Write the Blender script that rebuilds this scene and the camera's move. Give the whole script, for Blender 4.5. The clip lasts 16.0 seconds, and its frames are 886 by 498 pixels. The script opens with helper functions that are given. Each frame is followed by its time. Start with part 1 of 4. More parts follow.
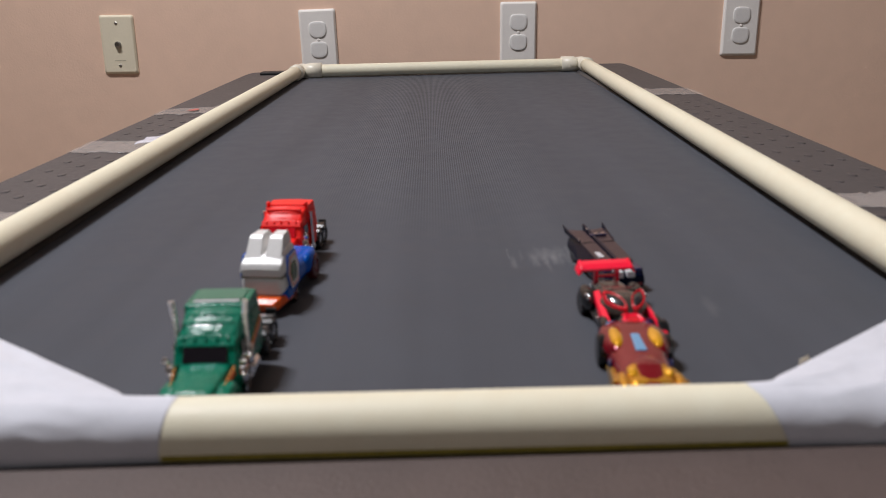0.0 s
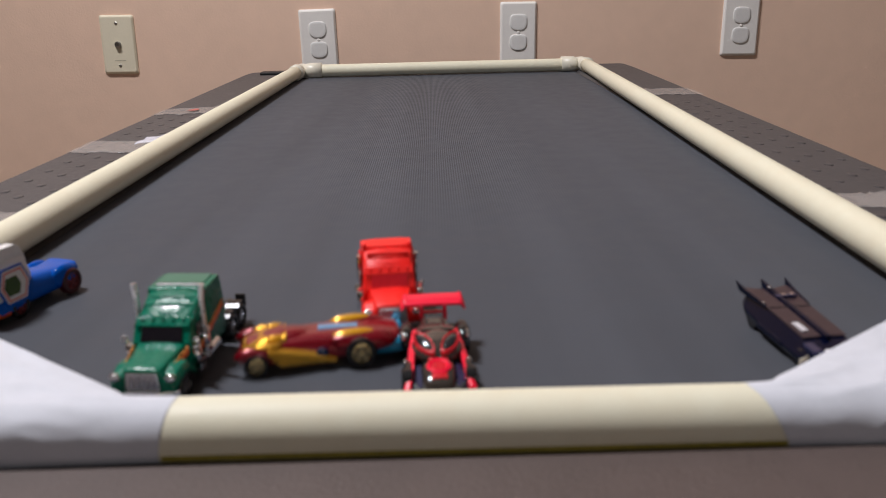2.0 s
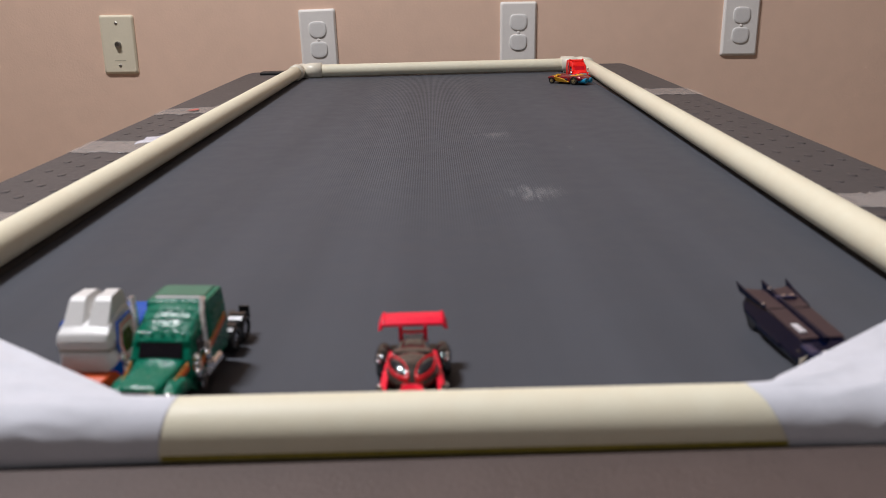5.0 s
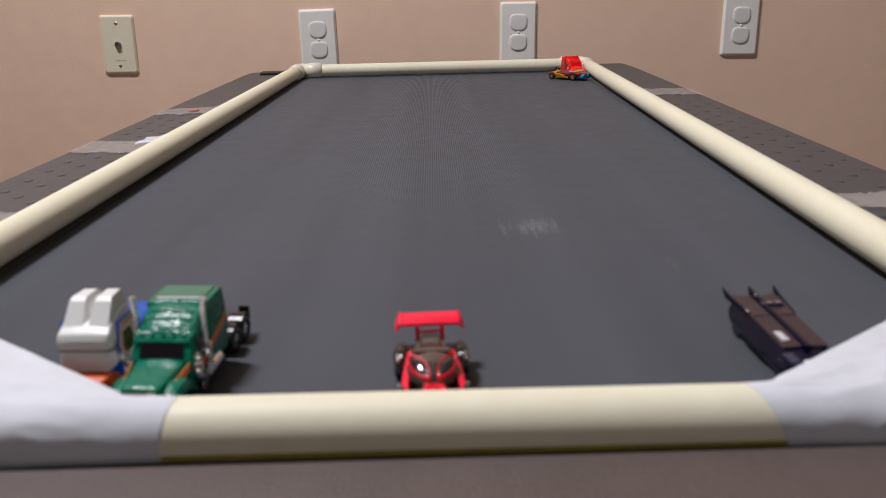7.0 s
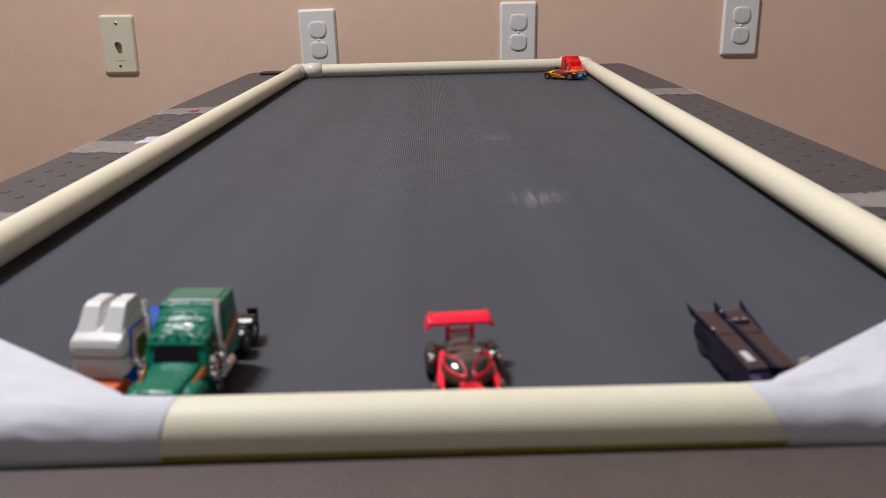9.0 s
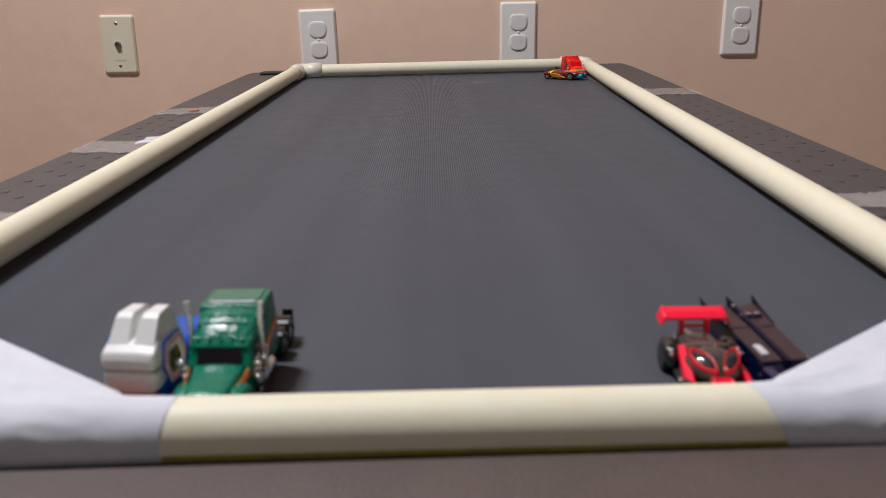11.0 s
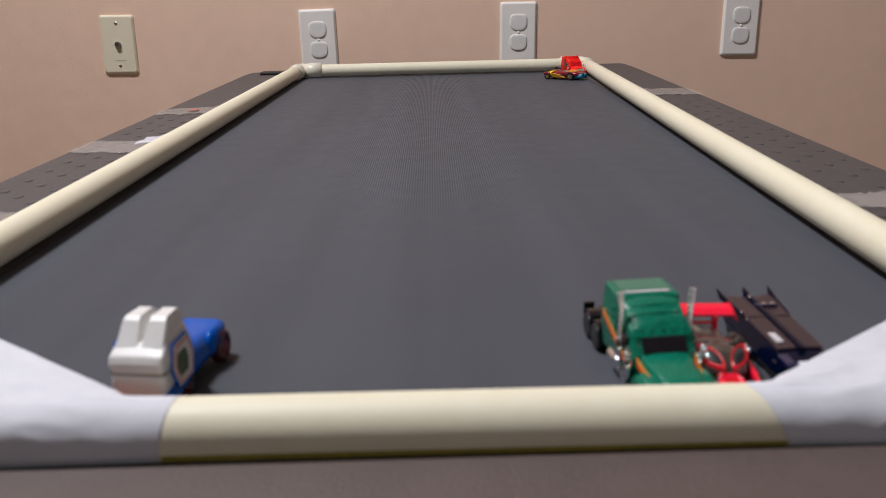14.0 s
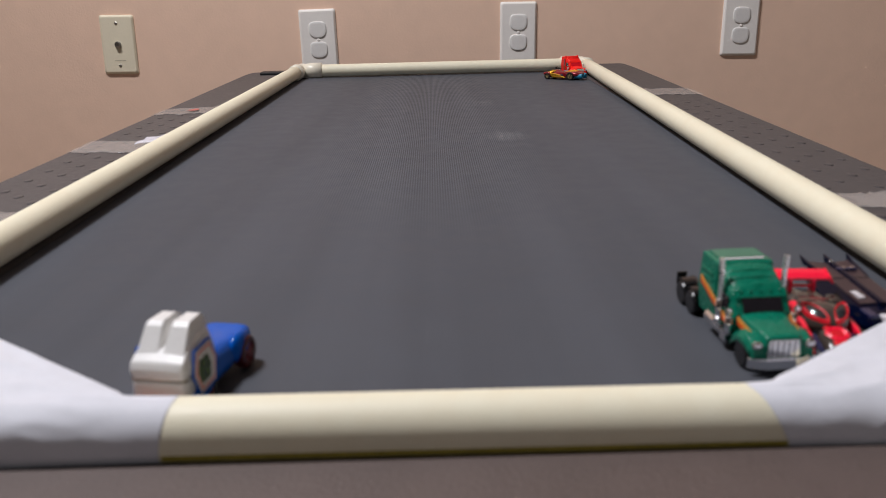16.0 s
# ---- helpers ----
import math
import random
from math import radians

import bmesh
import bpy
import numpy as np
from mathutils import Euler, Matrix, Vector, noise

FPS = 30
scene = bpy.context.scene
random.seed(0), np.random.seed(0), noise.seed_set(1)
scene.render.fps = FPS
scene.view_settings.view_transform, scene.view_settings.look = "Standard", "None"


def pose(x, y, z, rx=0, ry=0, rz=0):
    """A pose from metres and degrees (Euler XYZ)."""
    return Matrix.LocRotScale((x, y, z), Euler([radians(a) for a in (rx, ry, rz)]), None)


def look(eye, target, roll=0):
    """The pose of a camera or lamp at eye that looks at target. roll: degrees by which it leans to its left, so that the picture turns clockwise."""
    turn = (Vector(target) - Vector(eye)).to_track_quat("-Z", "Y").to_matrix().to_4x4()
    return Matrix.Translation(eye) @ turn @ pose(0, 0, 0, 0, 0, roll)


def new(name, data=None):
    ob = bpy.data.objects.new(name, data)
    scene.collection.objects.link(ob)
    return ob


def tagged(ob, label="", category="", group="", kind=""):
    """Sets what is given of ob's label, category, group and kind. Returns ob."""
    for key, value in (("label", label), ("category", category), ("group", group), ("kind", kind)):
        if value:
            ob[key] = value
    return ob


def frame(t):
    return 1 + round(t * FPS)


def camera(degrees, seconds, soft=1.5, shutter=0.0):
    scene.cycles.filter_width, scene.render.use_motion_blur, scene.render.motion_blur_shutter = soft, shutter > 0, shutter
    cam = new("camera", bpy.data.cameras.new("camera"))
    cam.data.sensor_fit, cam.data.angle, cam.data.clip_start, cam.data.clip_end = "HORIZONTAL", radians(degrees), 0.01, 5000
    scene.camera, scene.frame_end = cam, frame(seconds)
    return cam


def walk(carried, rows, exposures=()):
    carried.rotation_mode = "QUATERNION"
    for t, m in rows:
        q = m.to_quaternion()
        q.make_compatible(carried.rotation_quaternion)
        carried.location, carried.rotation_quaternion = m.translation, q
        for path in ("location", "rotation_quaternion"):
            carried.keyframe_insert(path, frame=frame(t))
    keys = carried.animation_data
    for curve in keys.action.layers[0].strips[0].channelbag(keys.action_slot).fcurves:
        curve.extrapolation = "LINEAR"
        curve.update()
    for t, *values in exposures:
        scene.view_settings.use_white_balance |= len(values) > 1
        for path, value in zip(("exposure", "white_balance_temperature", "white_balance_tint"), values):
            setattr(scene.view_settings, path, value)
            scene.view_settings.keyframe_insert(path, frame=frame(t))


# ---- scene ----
# ---------------------------------------------------------------- camera
INCLINE, DECK_Z = 2.134, 0.30
DECK = pose(0, 0, DECK_Z, INCLINE)          # deck space: u across, v away from the camera, w off the belt


def deck_point(u, v, w):
    return DECK @ Vector((u, v, w))


cam = camera(58, 16.0, soft=0.95, shutter=0.5)
# the lens is focused on the far half of the belt
cam.data.dof.use_dof = True
cam.data.dof.focus_distance = 1.3
cam.data.dof.aperture_fstop = cam.data.lens / 2.1
EYE = deck_point(0.0066, 0, 0.1425)
YAW, PITCH, ROLL = radians(0.385), radians(18.027), -1.454
AIM = DECK.to_3x3() @ Vector((math.sin(YAW) * math.cos(PITCH), math.cos(YAW) * math.cos(PITCH), -math.sin(PITCH)))
STAND = look(EYE, EYE + AIM, ROLL)
walk(cam, [(0, STAND), (16, STAND)])

# ---------------------------------------------------------------- light
world = bpy.data.worlds.new("room_air")
scene.world = world
world.use_nodes = True
world.node_tree.nodes["Background"].inputs[0].default_value = (1.0, 0.94, 0.88, 1)
world.node_tree.nodes["Background"].inputs[1].default_value = 0.004
scene.view_settings.exposure = 0.0


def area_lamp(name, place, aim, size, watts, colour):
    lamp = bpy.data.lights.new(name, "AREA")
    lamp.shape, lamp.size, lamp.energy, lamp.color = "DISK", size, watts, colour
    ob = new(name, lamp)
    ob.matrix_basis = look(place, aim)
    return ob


# a ceiling fixture of three bulbs to the left of the treadmill
for k in (-1, 0, 1):
    area_lamp("ceiling_bulb_glow", (-0.84 + 0.15 * k, 0.60 - 0.07 * k, 2.33), (0.50, 0.05, 0.3), 0.10, 18.8, (0.955, 0.95, 1.0))
# unseen fill added far behind the camera, low, to brighten upright faces
area_lamp("rear_fill_glow", (1.0, -3.2, 1.35), (0.4, 1.6, 0.45), 0.55, 9, (0.96, 0.95, 1.0))


# ---------------------------------------------------------------- materials
def material(name, colour, rough=0.5, metal=0.0, coat=0.0, vary=0.12, scale=60.0, bump=0.0, bump_scale=300.0, spread=None, spec=0.5):
    """A surface with two scales of tone and a fine relief, in object space."""
    m = bpy.data.materials.new(name)
    m.use_nodes = True
    n, l = m.node_tree.nodes, m.node_tree.links
    b = n["Principled BSDF"]
    b.inputs["Roughness"].default_value, b.inputs["Metallic"].default_value = rough, metal
    b.inputs["Specular IOR Level"].default_value = spec
    b.inputs["Coat Weight"].default_value, b.inputs["Coat Roughness"].default_value = coat, 0.06
    co = n.new("ShaderNodeTexCoord")
    big, fine = n.new("ShaderNodeTexNoise"), n.new("ShaderNodeTexNoise")
    big.inputs["Scale"].default_value, fine.inputs["Scale"].default_value = scale, scale * 9
    big.inputs["Detail"].default_value = 4
    l.new(co.outputs["Object"], big.inputs["Vector"])
    l.new(co.outputs["Object"], fine.inputs["Vector"])
    add = n.new("ShaderNodeMath")
    add.operation = "ADD"
    l.new(big.outputs["Fac"], add.inputs[0])
    l.new(fine.outputs["Fac"], add.inputs[1])
    ramp = n.new("ShaderNodeMapRange")
    ramp.inputs["From Min"].default_value, ramp.inputs["From Max"].default_value = 0.6, 1.4
    l.new(add.outputs[0], ramp.inputs["Value"])
    mix = n.new("ShaderNodeMix")
    mix.data_type = "RGBA"
    c = Vector(colour)
    other = Vector(spread) if spread else c * (1 - vary)
    mix.inputs["A"].default_value = (*other, 1)
    mix.inputs["B"].default_value = (*(c * (1 + vary * 0.6)), 1)
    l.new(ramp.outputs[0], mix.inputs["Factor"])
    l.new(mix.outputs["Result"], b.inputs["Base Color"])
    rr = n.new("ShaderNodeMapRange")
    rr.inputs["To Min"].default_value, rr.inputs["To Max"].default_value = rough * 0.8, min(1, rough * 1.2)
    l.new(fine.outputs["Fac"], rr.inputs["Value"])
    l.new(rr.outputs[0], b.inputs["Roughness"])
    if bump:
        t, bp = n.new("ShaderNodeTexNoise"), n.new("ShaderNodeBump")
        t.inputs["Scale"].default_value, t.inputs["Detail"].default_value = bump_scale, 3
        bp.inputs["Strength"].default_value, bp.inputs["Distance"].default_value = bump, 0.001
        l.new(co.outputs["Object"], t.inputs["Vector"])
        l.new(t.outputs["Fac"], bp.inputs["Height"])
        l.new(bp.outputs[0], b.inputs["Normal"])
    return m


def clear_material(name, tint, rough, alpha):
    """Thin clear film or plastic."""
    m = material(name, tint, rough, vary=0.05, scale=40, bump=0.5, bump_scale=90)
    m.node_tree.nodes["Principled BSDF"].inputs["Alpha"].default_value = alpha
    return m


def belt_material():
    """Dark woven belt: fine lengthwise ribs broken by cross threads, groove shade painted in, faint lengthwise wear."""
    m = material("belt_rubber", (0.083, 0.088, 0.102), 0.5, vary=0.07, scale=6)
    n, l = m.node_tree.nodes, m.node_tree.links
    b = n["Principled BSDF"]
    b.inputs["Specular IOR Level"].default_value = 0.06
    co = n.new("ShaderNodeTexCoord")
    heights = []
    for axis, period in (("X", 0.0019), ("Y", 0.0034)):
        w = n.new("ShaderNodeTexWave")
        w.wave_type, w.bands_direction, w.wave_profile = "BANDS", axis, "SIN"
        w.inputs["Scale"].default_value = 2 * math.pi / (20 * period)
        l.new(co.outputs["Object"], w.inputs["Vector"])
        heights.append(w)
    mul = n.new("ShaderNodeMath")
    mul.operation = "MULTIPLY"
    l.new(heights[0].outputs["Fac"], mul.inputs[0])
    l.new(heights[1].outputs["Fac"], mul.inputs[1])
    # the ribs show along the middle, faded out at the front end and the sides
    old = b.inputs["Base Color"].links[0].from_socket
    # shade of the grooves is multiplied into the base colour
    groove_shade = n.new("ShaderNodeMapRange")
    groove_shade.inputs["To Min"].default_value, groove_shade.inputs["To Max"].default_value = 0.34, 1.44
    split = n.new("ShaderNodeSeparateXYZ")
    l.new(co.outputs["Object"], split.inputs[0])
    wide = n.new("ShaderNodeMath")
    wide.operation = "ABSOLUTE"
    l.new(split.outputs["X"], wide.inputs[0])
    keep = n.new("ShaderNodeMath")
    keep.operation = "MULTIPLY"
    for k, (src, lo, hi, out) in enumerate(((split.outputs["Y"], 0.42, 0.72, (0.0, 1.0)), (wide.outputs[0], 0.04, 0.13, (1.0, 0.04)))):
        rib_fade = n.new("ShaderNodeMapRange")
        rib_fade.interpolation_type = "SMOOTHSTEP"
        rib_fade.inputs["From Min"].default_value, rib_fade.inputs["From Max"].default_value = lo, hi
        rib_fade.inputs["To Min"].default_value, rib_fade.inputs["To Max"].default_value = out
        l.new(src, rib_fade.inputs["Value"])
        l.new(rib_fade.outputs[0], keep.inputs[k])
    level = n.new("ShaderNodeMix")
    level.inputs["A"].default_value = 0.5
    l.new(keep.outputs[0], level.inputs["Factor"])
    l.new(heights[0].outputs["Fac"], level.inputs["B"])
    l.new(level.outputs[0], groove_shade.inputs["Value"])
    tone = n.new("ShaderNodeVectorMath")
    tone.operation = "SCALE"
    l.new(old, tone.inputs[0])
    l.new(groove_shade.outputs[0], tone.inputs["Scale"])
    # pale lengthwise streaks of wear
    stretch, streak = n.new("ShaderNodeMapping"), n.new("ShaderNodeTexNoise")
    stretch.inputs["Scale"].default_value = (22.0, 0.7, 1.0)
    streak.inputs["Scale"].default_value, streak.inputs["Detail"].default_value = 1.0, 5
    wear = n.new("ShaderNodeMapRange")
    wear.inputs["From Min"].default_value, wear.inputs["From Max"].default_value = 0.3, 0.7
    wear.inputs["To Min"].default_value, wear.inputs["To Max"].default_value = 0.90, 1.12
    l.new(co.outputs["Object"], stretch.inputs["Vector"])
    l.new(stretch.outputs[0], streak.inputs["Vector"])
    l.new(streak.outputs["Fac"], wear.inputs["Value"])
    worn_tone = n.new("ShaderNodeVectorMath")
    worn_tone.operation = "SCALE"
    l.new(tone.outputs[0], worn_tone.inputs[0])
    l.new(wear.outputs[0], worn_tone.inputs["Scale"])
    l.new(worn_tone.outputs[0], b.inputs["Base Color"])
    bp = n.new("ShaderNodeBump")
    bp.inputs["Strength"].default_value, bp.inputs["Distance"].default_value = 0.08, 0.0003
    l.new(level.outputs[0], bp.inputs["Height"])
    l.new(bp.outputs[0], b.inputs["Normal"])
    return m


WALL_PAINT = material("beige_wall_paint", (0.88, 0.615, 0.465), 0.72, vary=0.05, scale=3, bump=0.25, bump_scale=260)
# unseen walls and ceiling are darkened so less bounced light fills the shadows
LOW_BOUNCE_PAINT = material("low_bounce_wall_paint", (0.13, 0.10, 0.08), 0.8, vary=0.05, scale=3, bump=0.25, bump_scale=260)
CEILING_PAINT = material("low_bounce_ceiling_paint", (0.52, 0.50, 0.48), 0.9, vary=0.04, scale=5, bump=0.3, bump_scale=200)
CARPET = material("brown_carpet", (0.16, 0.12, 0.09), 0.95, vary=0.3, scale=30, bump=0.9, bump_scale=500)
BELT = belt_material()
RAIL = material("grey_textured_plastic", (0.066, 0.062, 0.064), 0.5, vary=0.12, scale=25, bump=0.35, bump_scale=900)
STUD = material("grey_smooth_plastic", (0.060, 0.057, 0.060), 0.42, vary=0.08, scale=80)
BLACK = material("black_plastic", (0.012, 0.012, 0.013), 0.45, vary=0.2, scale=60)
COVER = material("brown_grey_plastic", (0.088, 0.063, 0.056), 0.6, vary=0.15, scale=40, bump=0.3, bump_scale=700)
PVC = material("cream_pvc", (0.75, 0.715, 0.555), 0.55, vary=0.05, scale=14, bump=0.05, bump_scale=150, spread=(0.74, 0.68, 0.51))
FITTING = material("ivory_pvc_fitting", (0.78, 0.73, 0.60), 0.35, vary=0.05, scale=30)
YELLOW = material("yellowed_glue_line", (0.42, 0.34, 0.05), 0.45, vary=0.35, scale=40)
PAPER = material("white_tissue_paper", (0.62, 0.63, 0.68), 0.8, vary=0.06, scale=20, bump=0.5, bump_scale=60)
TAPE = clear_material("clear_tape", (0.72, 0.66, 0.62), 0.12, 0.25)
TAPE_FOLD = clear_material("folded_clear_tape", (0.85, 0.86, 0.95), 0.15, 0.75)
RED_INK = material("red_print", (0.5, 0.12, 0.10), 0.5)
PLATE = material("white_wall_plate", (0.90, 0.86, 0.81), 0.3, vary=0.03, scale=20)
CREAM_PLATE = material("cream_wall_plate", (0.84, 0.76, 0.58), 0.3, vary=0.03, scale=20)
CLEAR_CAP = material("frosted_socket_cap", (0.82, 0.80, 0.77), 0.2, vary=0.05, scale=60)
METAL = material("dull_nickel", (0.55, 0.53, 0.50), 0.3, metal=1.0)
DUST = clear_material("pale_dust", (0.55, 0.54, 0.54), 0.9, 0.42)
CHROME = material("toy_chrome", (0.82, 0.82, 0.84), 0.12, metal=1.0, vary=0.06)
TYRE = material("black_tyre_plastic", (0.010, 0.010, 0.011), 0.22, vary=0.2)
GREEN = material("metallic_green_paint", (0.0004, 0.150, 0.088), 0.27, metal=0.0, coat=0.15, vary=0.12, scale=200, bump=0.6, bump_scale=330, spec=0.3)
SATIN = material("satin_silver_plastic", (0.82, 0.82, 0.84), 0.28, metal=0.85, vary=0.08)
PALE_GOLD = material("pale_gold_rim", (0.72, 0.56, 0.28), 0.25, metal=0.8, vary=0.08)
WEB_RED = material("deep_red_trim", (0.64, 0.008, 0.020), 0.25, coat=0.3, vary=0.1)
GREEN_TOP = material("green_grey_lettering", (0.05, 0.17, 0.11), 0.4)
RED = material("bright_red_paint", (0.92, 0.014, 0.010), 0.42, coat=0.0, vary=0.08, scale=120, spec=0.35)
ORANGE = material("orange_plastic", (0.68, 0.085, 0.004), 0.35, vary=0.08)
AMBER = material("amber_stripe", (0.75, 0.28, 0.04), 0.4, vary=0.08)
GLASS = material("black_tinted_window", (0.012, 0.010, 0.014), 0.08, coat=0.5)
WHITE = material("white_toy_plastic", (0.74, 0.73, 0.71), 0.35, vary=0.05, scale=80)
SEAM = material("dull_tan_seam", (0.30, 0.27, 0.20), 0.6)
BLUE = material("bright_blue_paint", (0.0, 0.085, 0.44), 0.18, coat=0.1, vary=0.08, scale=120, spec=0.15)
OLIVE = material("dark_olive_window", (0.045, 0.085, 0.008), 0.2)
CORAL = material("coral_outline", (0.68, 0.20, 0.15), 0.4)
WHEEL_RED = material("black_red_wheel", (0.05, 0.004, 0.006), 0.35, vary=0.2)
DARK_RED = material("dark_red_plastic", (0.16, 0.006, 0.008), 0.3, vary=0.1)
BLACK_PAINT = material("gloss_black_blue_paint", (0.001, 0.003, 0.016), 0.12, coat=0.0, vary=0.15, spec=0.2)
GLOSS_BLACK = material("gloss_black_plastic", (0.008, 0.008, 0.009), 0.12, vary=0.1, spec=0.8)
BRONZE_PLATE = material("brown_mauve_metallic_panel", (0.058, 0.036, 0.043), 0.32, metal=0.3, vary=0.1, scale=200)
PALE = material("pale_grey_decal", (0.62, 0.60, 0.62), 0.4)
CANDY_RED = material("candy_dark_red_paint", (0.21, 0.002, 0.010), 0.2, metal=0.3, coat=0.5, vary=0.1, scale=160)
GOLD = material("gold_paint", (0.70, 0.36, 0.03), 0.25, metal=0.75, coat=0.4, vary=0.1, scale=160)
GOLD_LENS = material("amber_gold_lens", (0.80, 0.40, 0.01), 0.15, metal=0.4, coat=0.6)
SKY_BLUE = material("light_blue_window", (0.13, 0.33, 0.55), 0.15, coat=0.5)
TEAL = material("teal_blue_plastic", (0.01, 0.24, 0.42), 0.25, coat=0.4)
SMOKE = material("smoked_window", (0.050, 0.040, 0.034), 0.1, coat=0.2)
LENS = material("dark_glossy_lens", (0.022, 0.022, 0.026), 0.08, coat=1.0)
NAVY = material("navy_paint", (0.005, 0.010, 0.055), 0.25, coat=0.5)
RED_PLASTIC = material("pinkish_red_plastic", (0.92, 0.010, 0.045), 0.3, coat=0.1, vary=0.06, spec=0.35)


# ---------------------------------------------------------------- building tools
def part(name, bm, mat, parent=None, label="", smooth=False, unit=1.0, sub=0, bevel=0.0):
    """Links a bmesh as one mesh object, under parent if given."""
    me = bpy.data.meshes.new(name)
    bmesh.ops.recalc_face_normals(bm, faces=bm.faces)
    if unit != 1.0:
        bmesh.ops.scale(bm, vec=(unit, unit, unit), verts=bm.verts)
    bm.to_mesh(me)
    bm.free()
    for p in me.polygons:
        p.use_smooth = smooth
    me.materials.append(mat)
    ob = new(name, me)
    ob.parent = parent
    if label:
        tagged(ob, label)
    if bevel:
        mod = ob.modifiers.new("worn_edge", "BEVEL")
        mod.width, mod.segments, mod.limit_method = bevel, 2, "ANGLE"
    if sub:
        mod = ob.modifiers.new("rounding", "SUBSURF")
        mod.levels = mod.render_levels = sub
    return ob


def box(bm, x0, x1, y0, y1, z0, z1, m=None):
    vs = [bm.verts.new((x, y, z)) for x in (x0, x1) for y in (y0, y1) for z in (z0, z1)]
    for f in ((0, 1, 3, 2), (4, 6, 7, 5), (0, 4, 5, 1), (2, 3, 7, 6), (0, 2, 6, 4), (1, 5, 7, 3)):
        bm.faces.new([vs[i] for i in f])
    if m is not None:
        bmesh.ops.transform(bm, matrix=m, verts=vs)
    return vs


def block(x0, x1, y0, y1, z0, z1, m=None):
    bm = bmesh.new()
    box(bm, x0, x1, y0, y1, z0, z1, m)
    return bm


def loft(rings, cap=True, bm=None):
    """Rings of equally many (x, y, z) joined in order."""
    bm = bm or bmesh.new()
    rows = [[bm.verts.new(p) for p in r] for r in rings]
    for a, b in zip(rows, rows[1:]):
        for i in range(len(a)):
            j = (i + 1) % len(a)
            bm.faces.new((a[i], a[j], b[j], b[i]))
    if cap:
        bm.faces.new(rows[0])
        bm.faces.new(rows[-1][::-1])
    return bm


def shell(sections):
    """Car-body loft along y. Sections: y, half widths at bottom, belt line and top, heights of the same, crown."""
    rings = []
    for y, wb, wm, wt, zb, zm, zt, crown in sections:
        rings.append([(-wb, y, zb), (-wm, y, zm), (-wt, y, zt), (-wt * 0.4, y, zt + crown), (wt * 0.4, y, zt + crown),
                      (wt, y, zt), (wm, y, zm), (wb, y, zb), (wb * 0.4, y, zb), (-wb * 0.4, y, zb)])
    return loft(rings)


def tube(a, b, r, n=12, bm=None, r2=None):
    a, b = Vector(a), Vector(b)
    q = (b - a).to_track_quat("Z", "Y")
    rings = []
    for p, rad in ((a, r), (b, r if r2 is None else r2)):
        rings.append([p + q @ Vector((rad * math.cos(t * math.tau / n), rad * math.sin(t * math.tau / n), 0)) for t in range(n)])
    return loft(rings, True, bm)


def lathe(profile, n=20, axis="x"):
    """Profile: (along, radius) pairs."""
    rings = []
    for a, r in profile:
        ring = []
        for i in range(n):
            c, s = r * math.cos(i * math.tau / n), r * math.sin(i * math.tau / n)
            ring.append((a, c, s) if axis == "x" else (c, s, a) if axis == "z" else (c, a, s))
        rings.append(ring)
    return loft(rings)


def ball(x, y, z, rx, ry, rz, u=12, v=8):
    bm = bmesh.new()
    bmesh.ops.create_uvsphere(bm, u_segments=u, v_segments=v, radius=1)
    bmesh.ops.transform(bm, matrix=Matrix.Translation((x, y, z)) @ Matrix.Diagonal((rx, ry, rz, 1)), verts=bm.verts)
    return bm


def plate(points, thick, axis=2):
    """A flat polygon given by 3D points, thickened along its normal."""
    pts = [Vector(p) for p in points]
    nrm = (pts[1] - pts[0]).cross(pts[2] - pts[0]).normalized() * thick
    return loft([[tuple(p) for p in pts], [tuple(p + nrm) for p in pts]])


def empty(name, m, label, category, group="", kind=""):
    ob = new(name)
    ob.empty_display_size = 0.02
    ob.matrix_basis = m
    return tagged(ob, label, category, group, kind)


MM = 0.001


def wheel(parent, x, y, r, w, tyre, rim, spokes=5, rim_label=""):
    """One toy wheel: tyre with a dished, spoked rim on the outer side."""
    s = 1 if x > 0 else -1
    t = part("wheel", lathe([(-w / 2, r * 0.55), (-w / 2, r * 0.9), (-w * 0.36, r), (w * 0.36, r), (w / 2, r * 0.9), (w / 2, r * 0.66), (w * 0.3, r * 0.6)], 22), tyre, parent, smooth=False, unit=MM)
    t.location = (x * MM, y * MM, r * MM)
    bm = lathe([(0, r * 0.62), (s * w * 0.36, r * 0.62), (s * w * 0.40, r * 0.52), (s * w * 0.2, r * 0.48), (s * w * 0.15, 0.1)], 20)
    for k in range(spokes):
        a = k * math.tau / spokes
        m = Matrix.Rotation(a, 4, "X")
        box(bm, min(0, s * w * 0.42), max(0, s * w * 0.42), -r * 0.09, r * 0.09, 0.0, r * 0.56, m)
    part("rim", bm, rim, t, rim_label, unit=MM)
    return t


# ---------------------------------------------------------------- the room
WALL_Y, ROOM_TOP = 1.632, 2.40


def structure(name, bm, mat, label, category, **kw):
    return tagged(part(name, bm, mat, None, **kw), label, category, kind="structure")


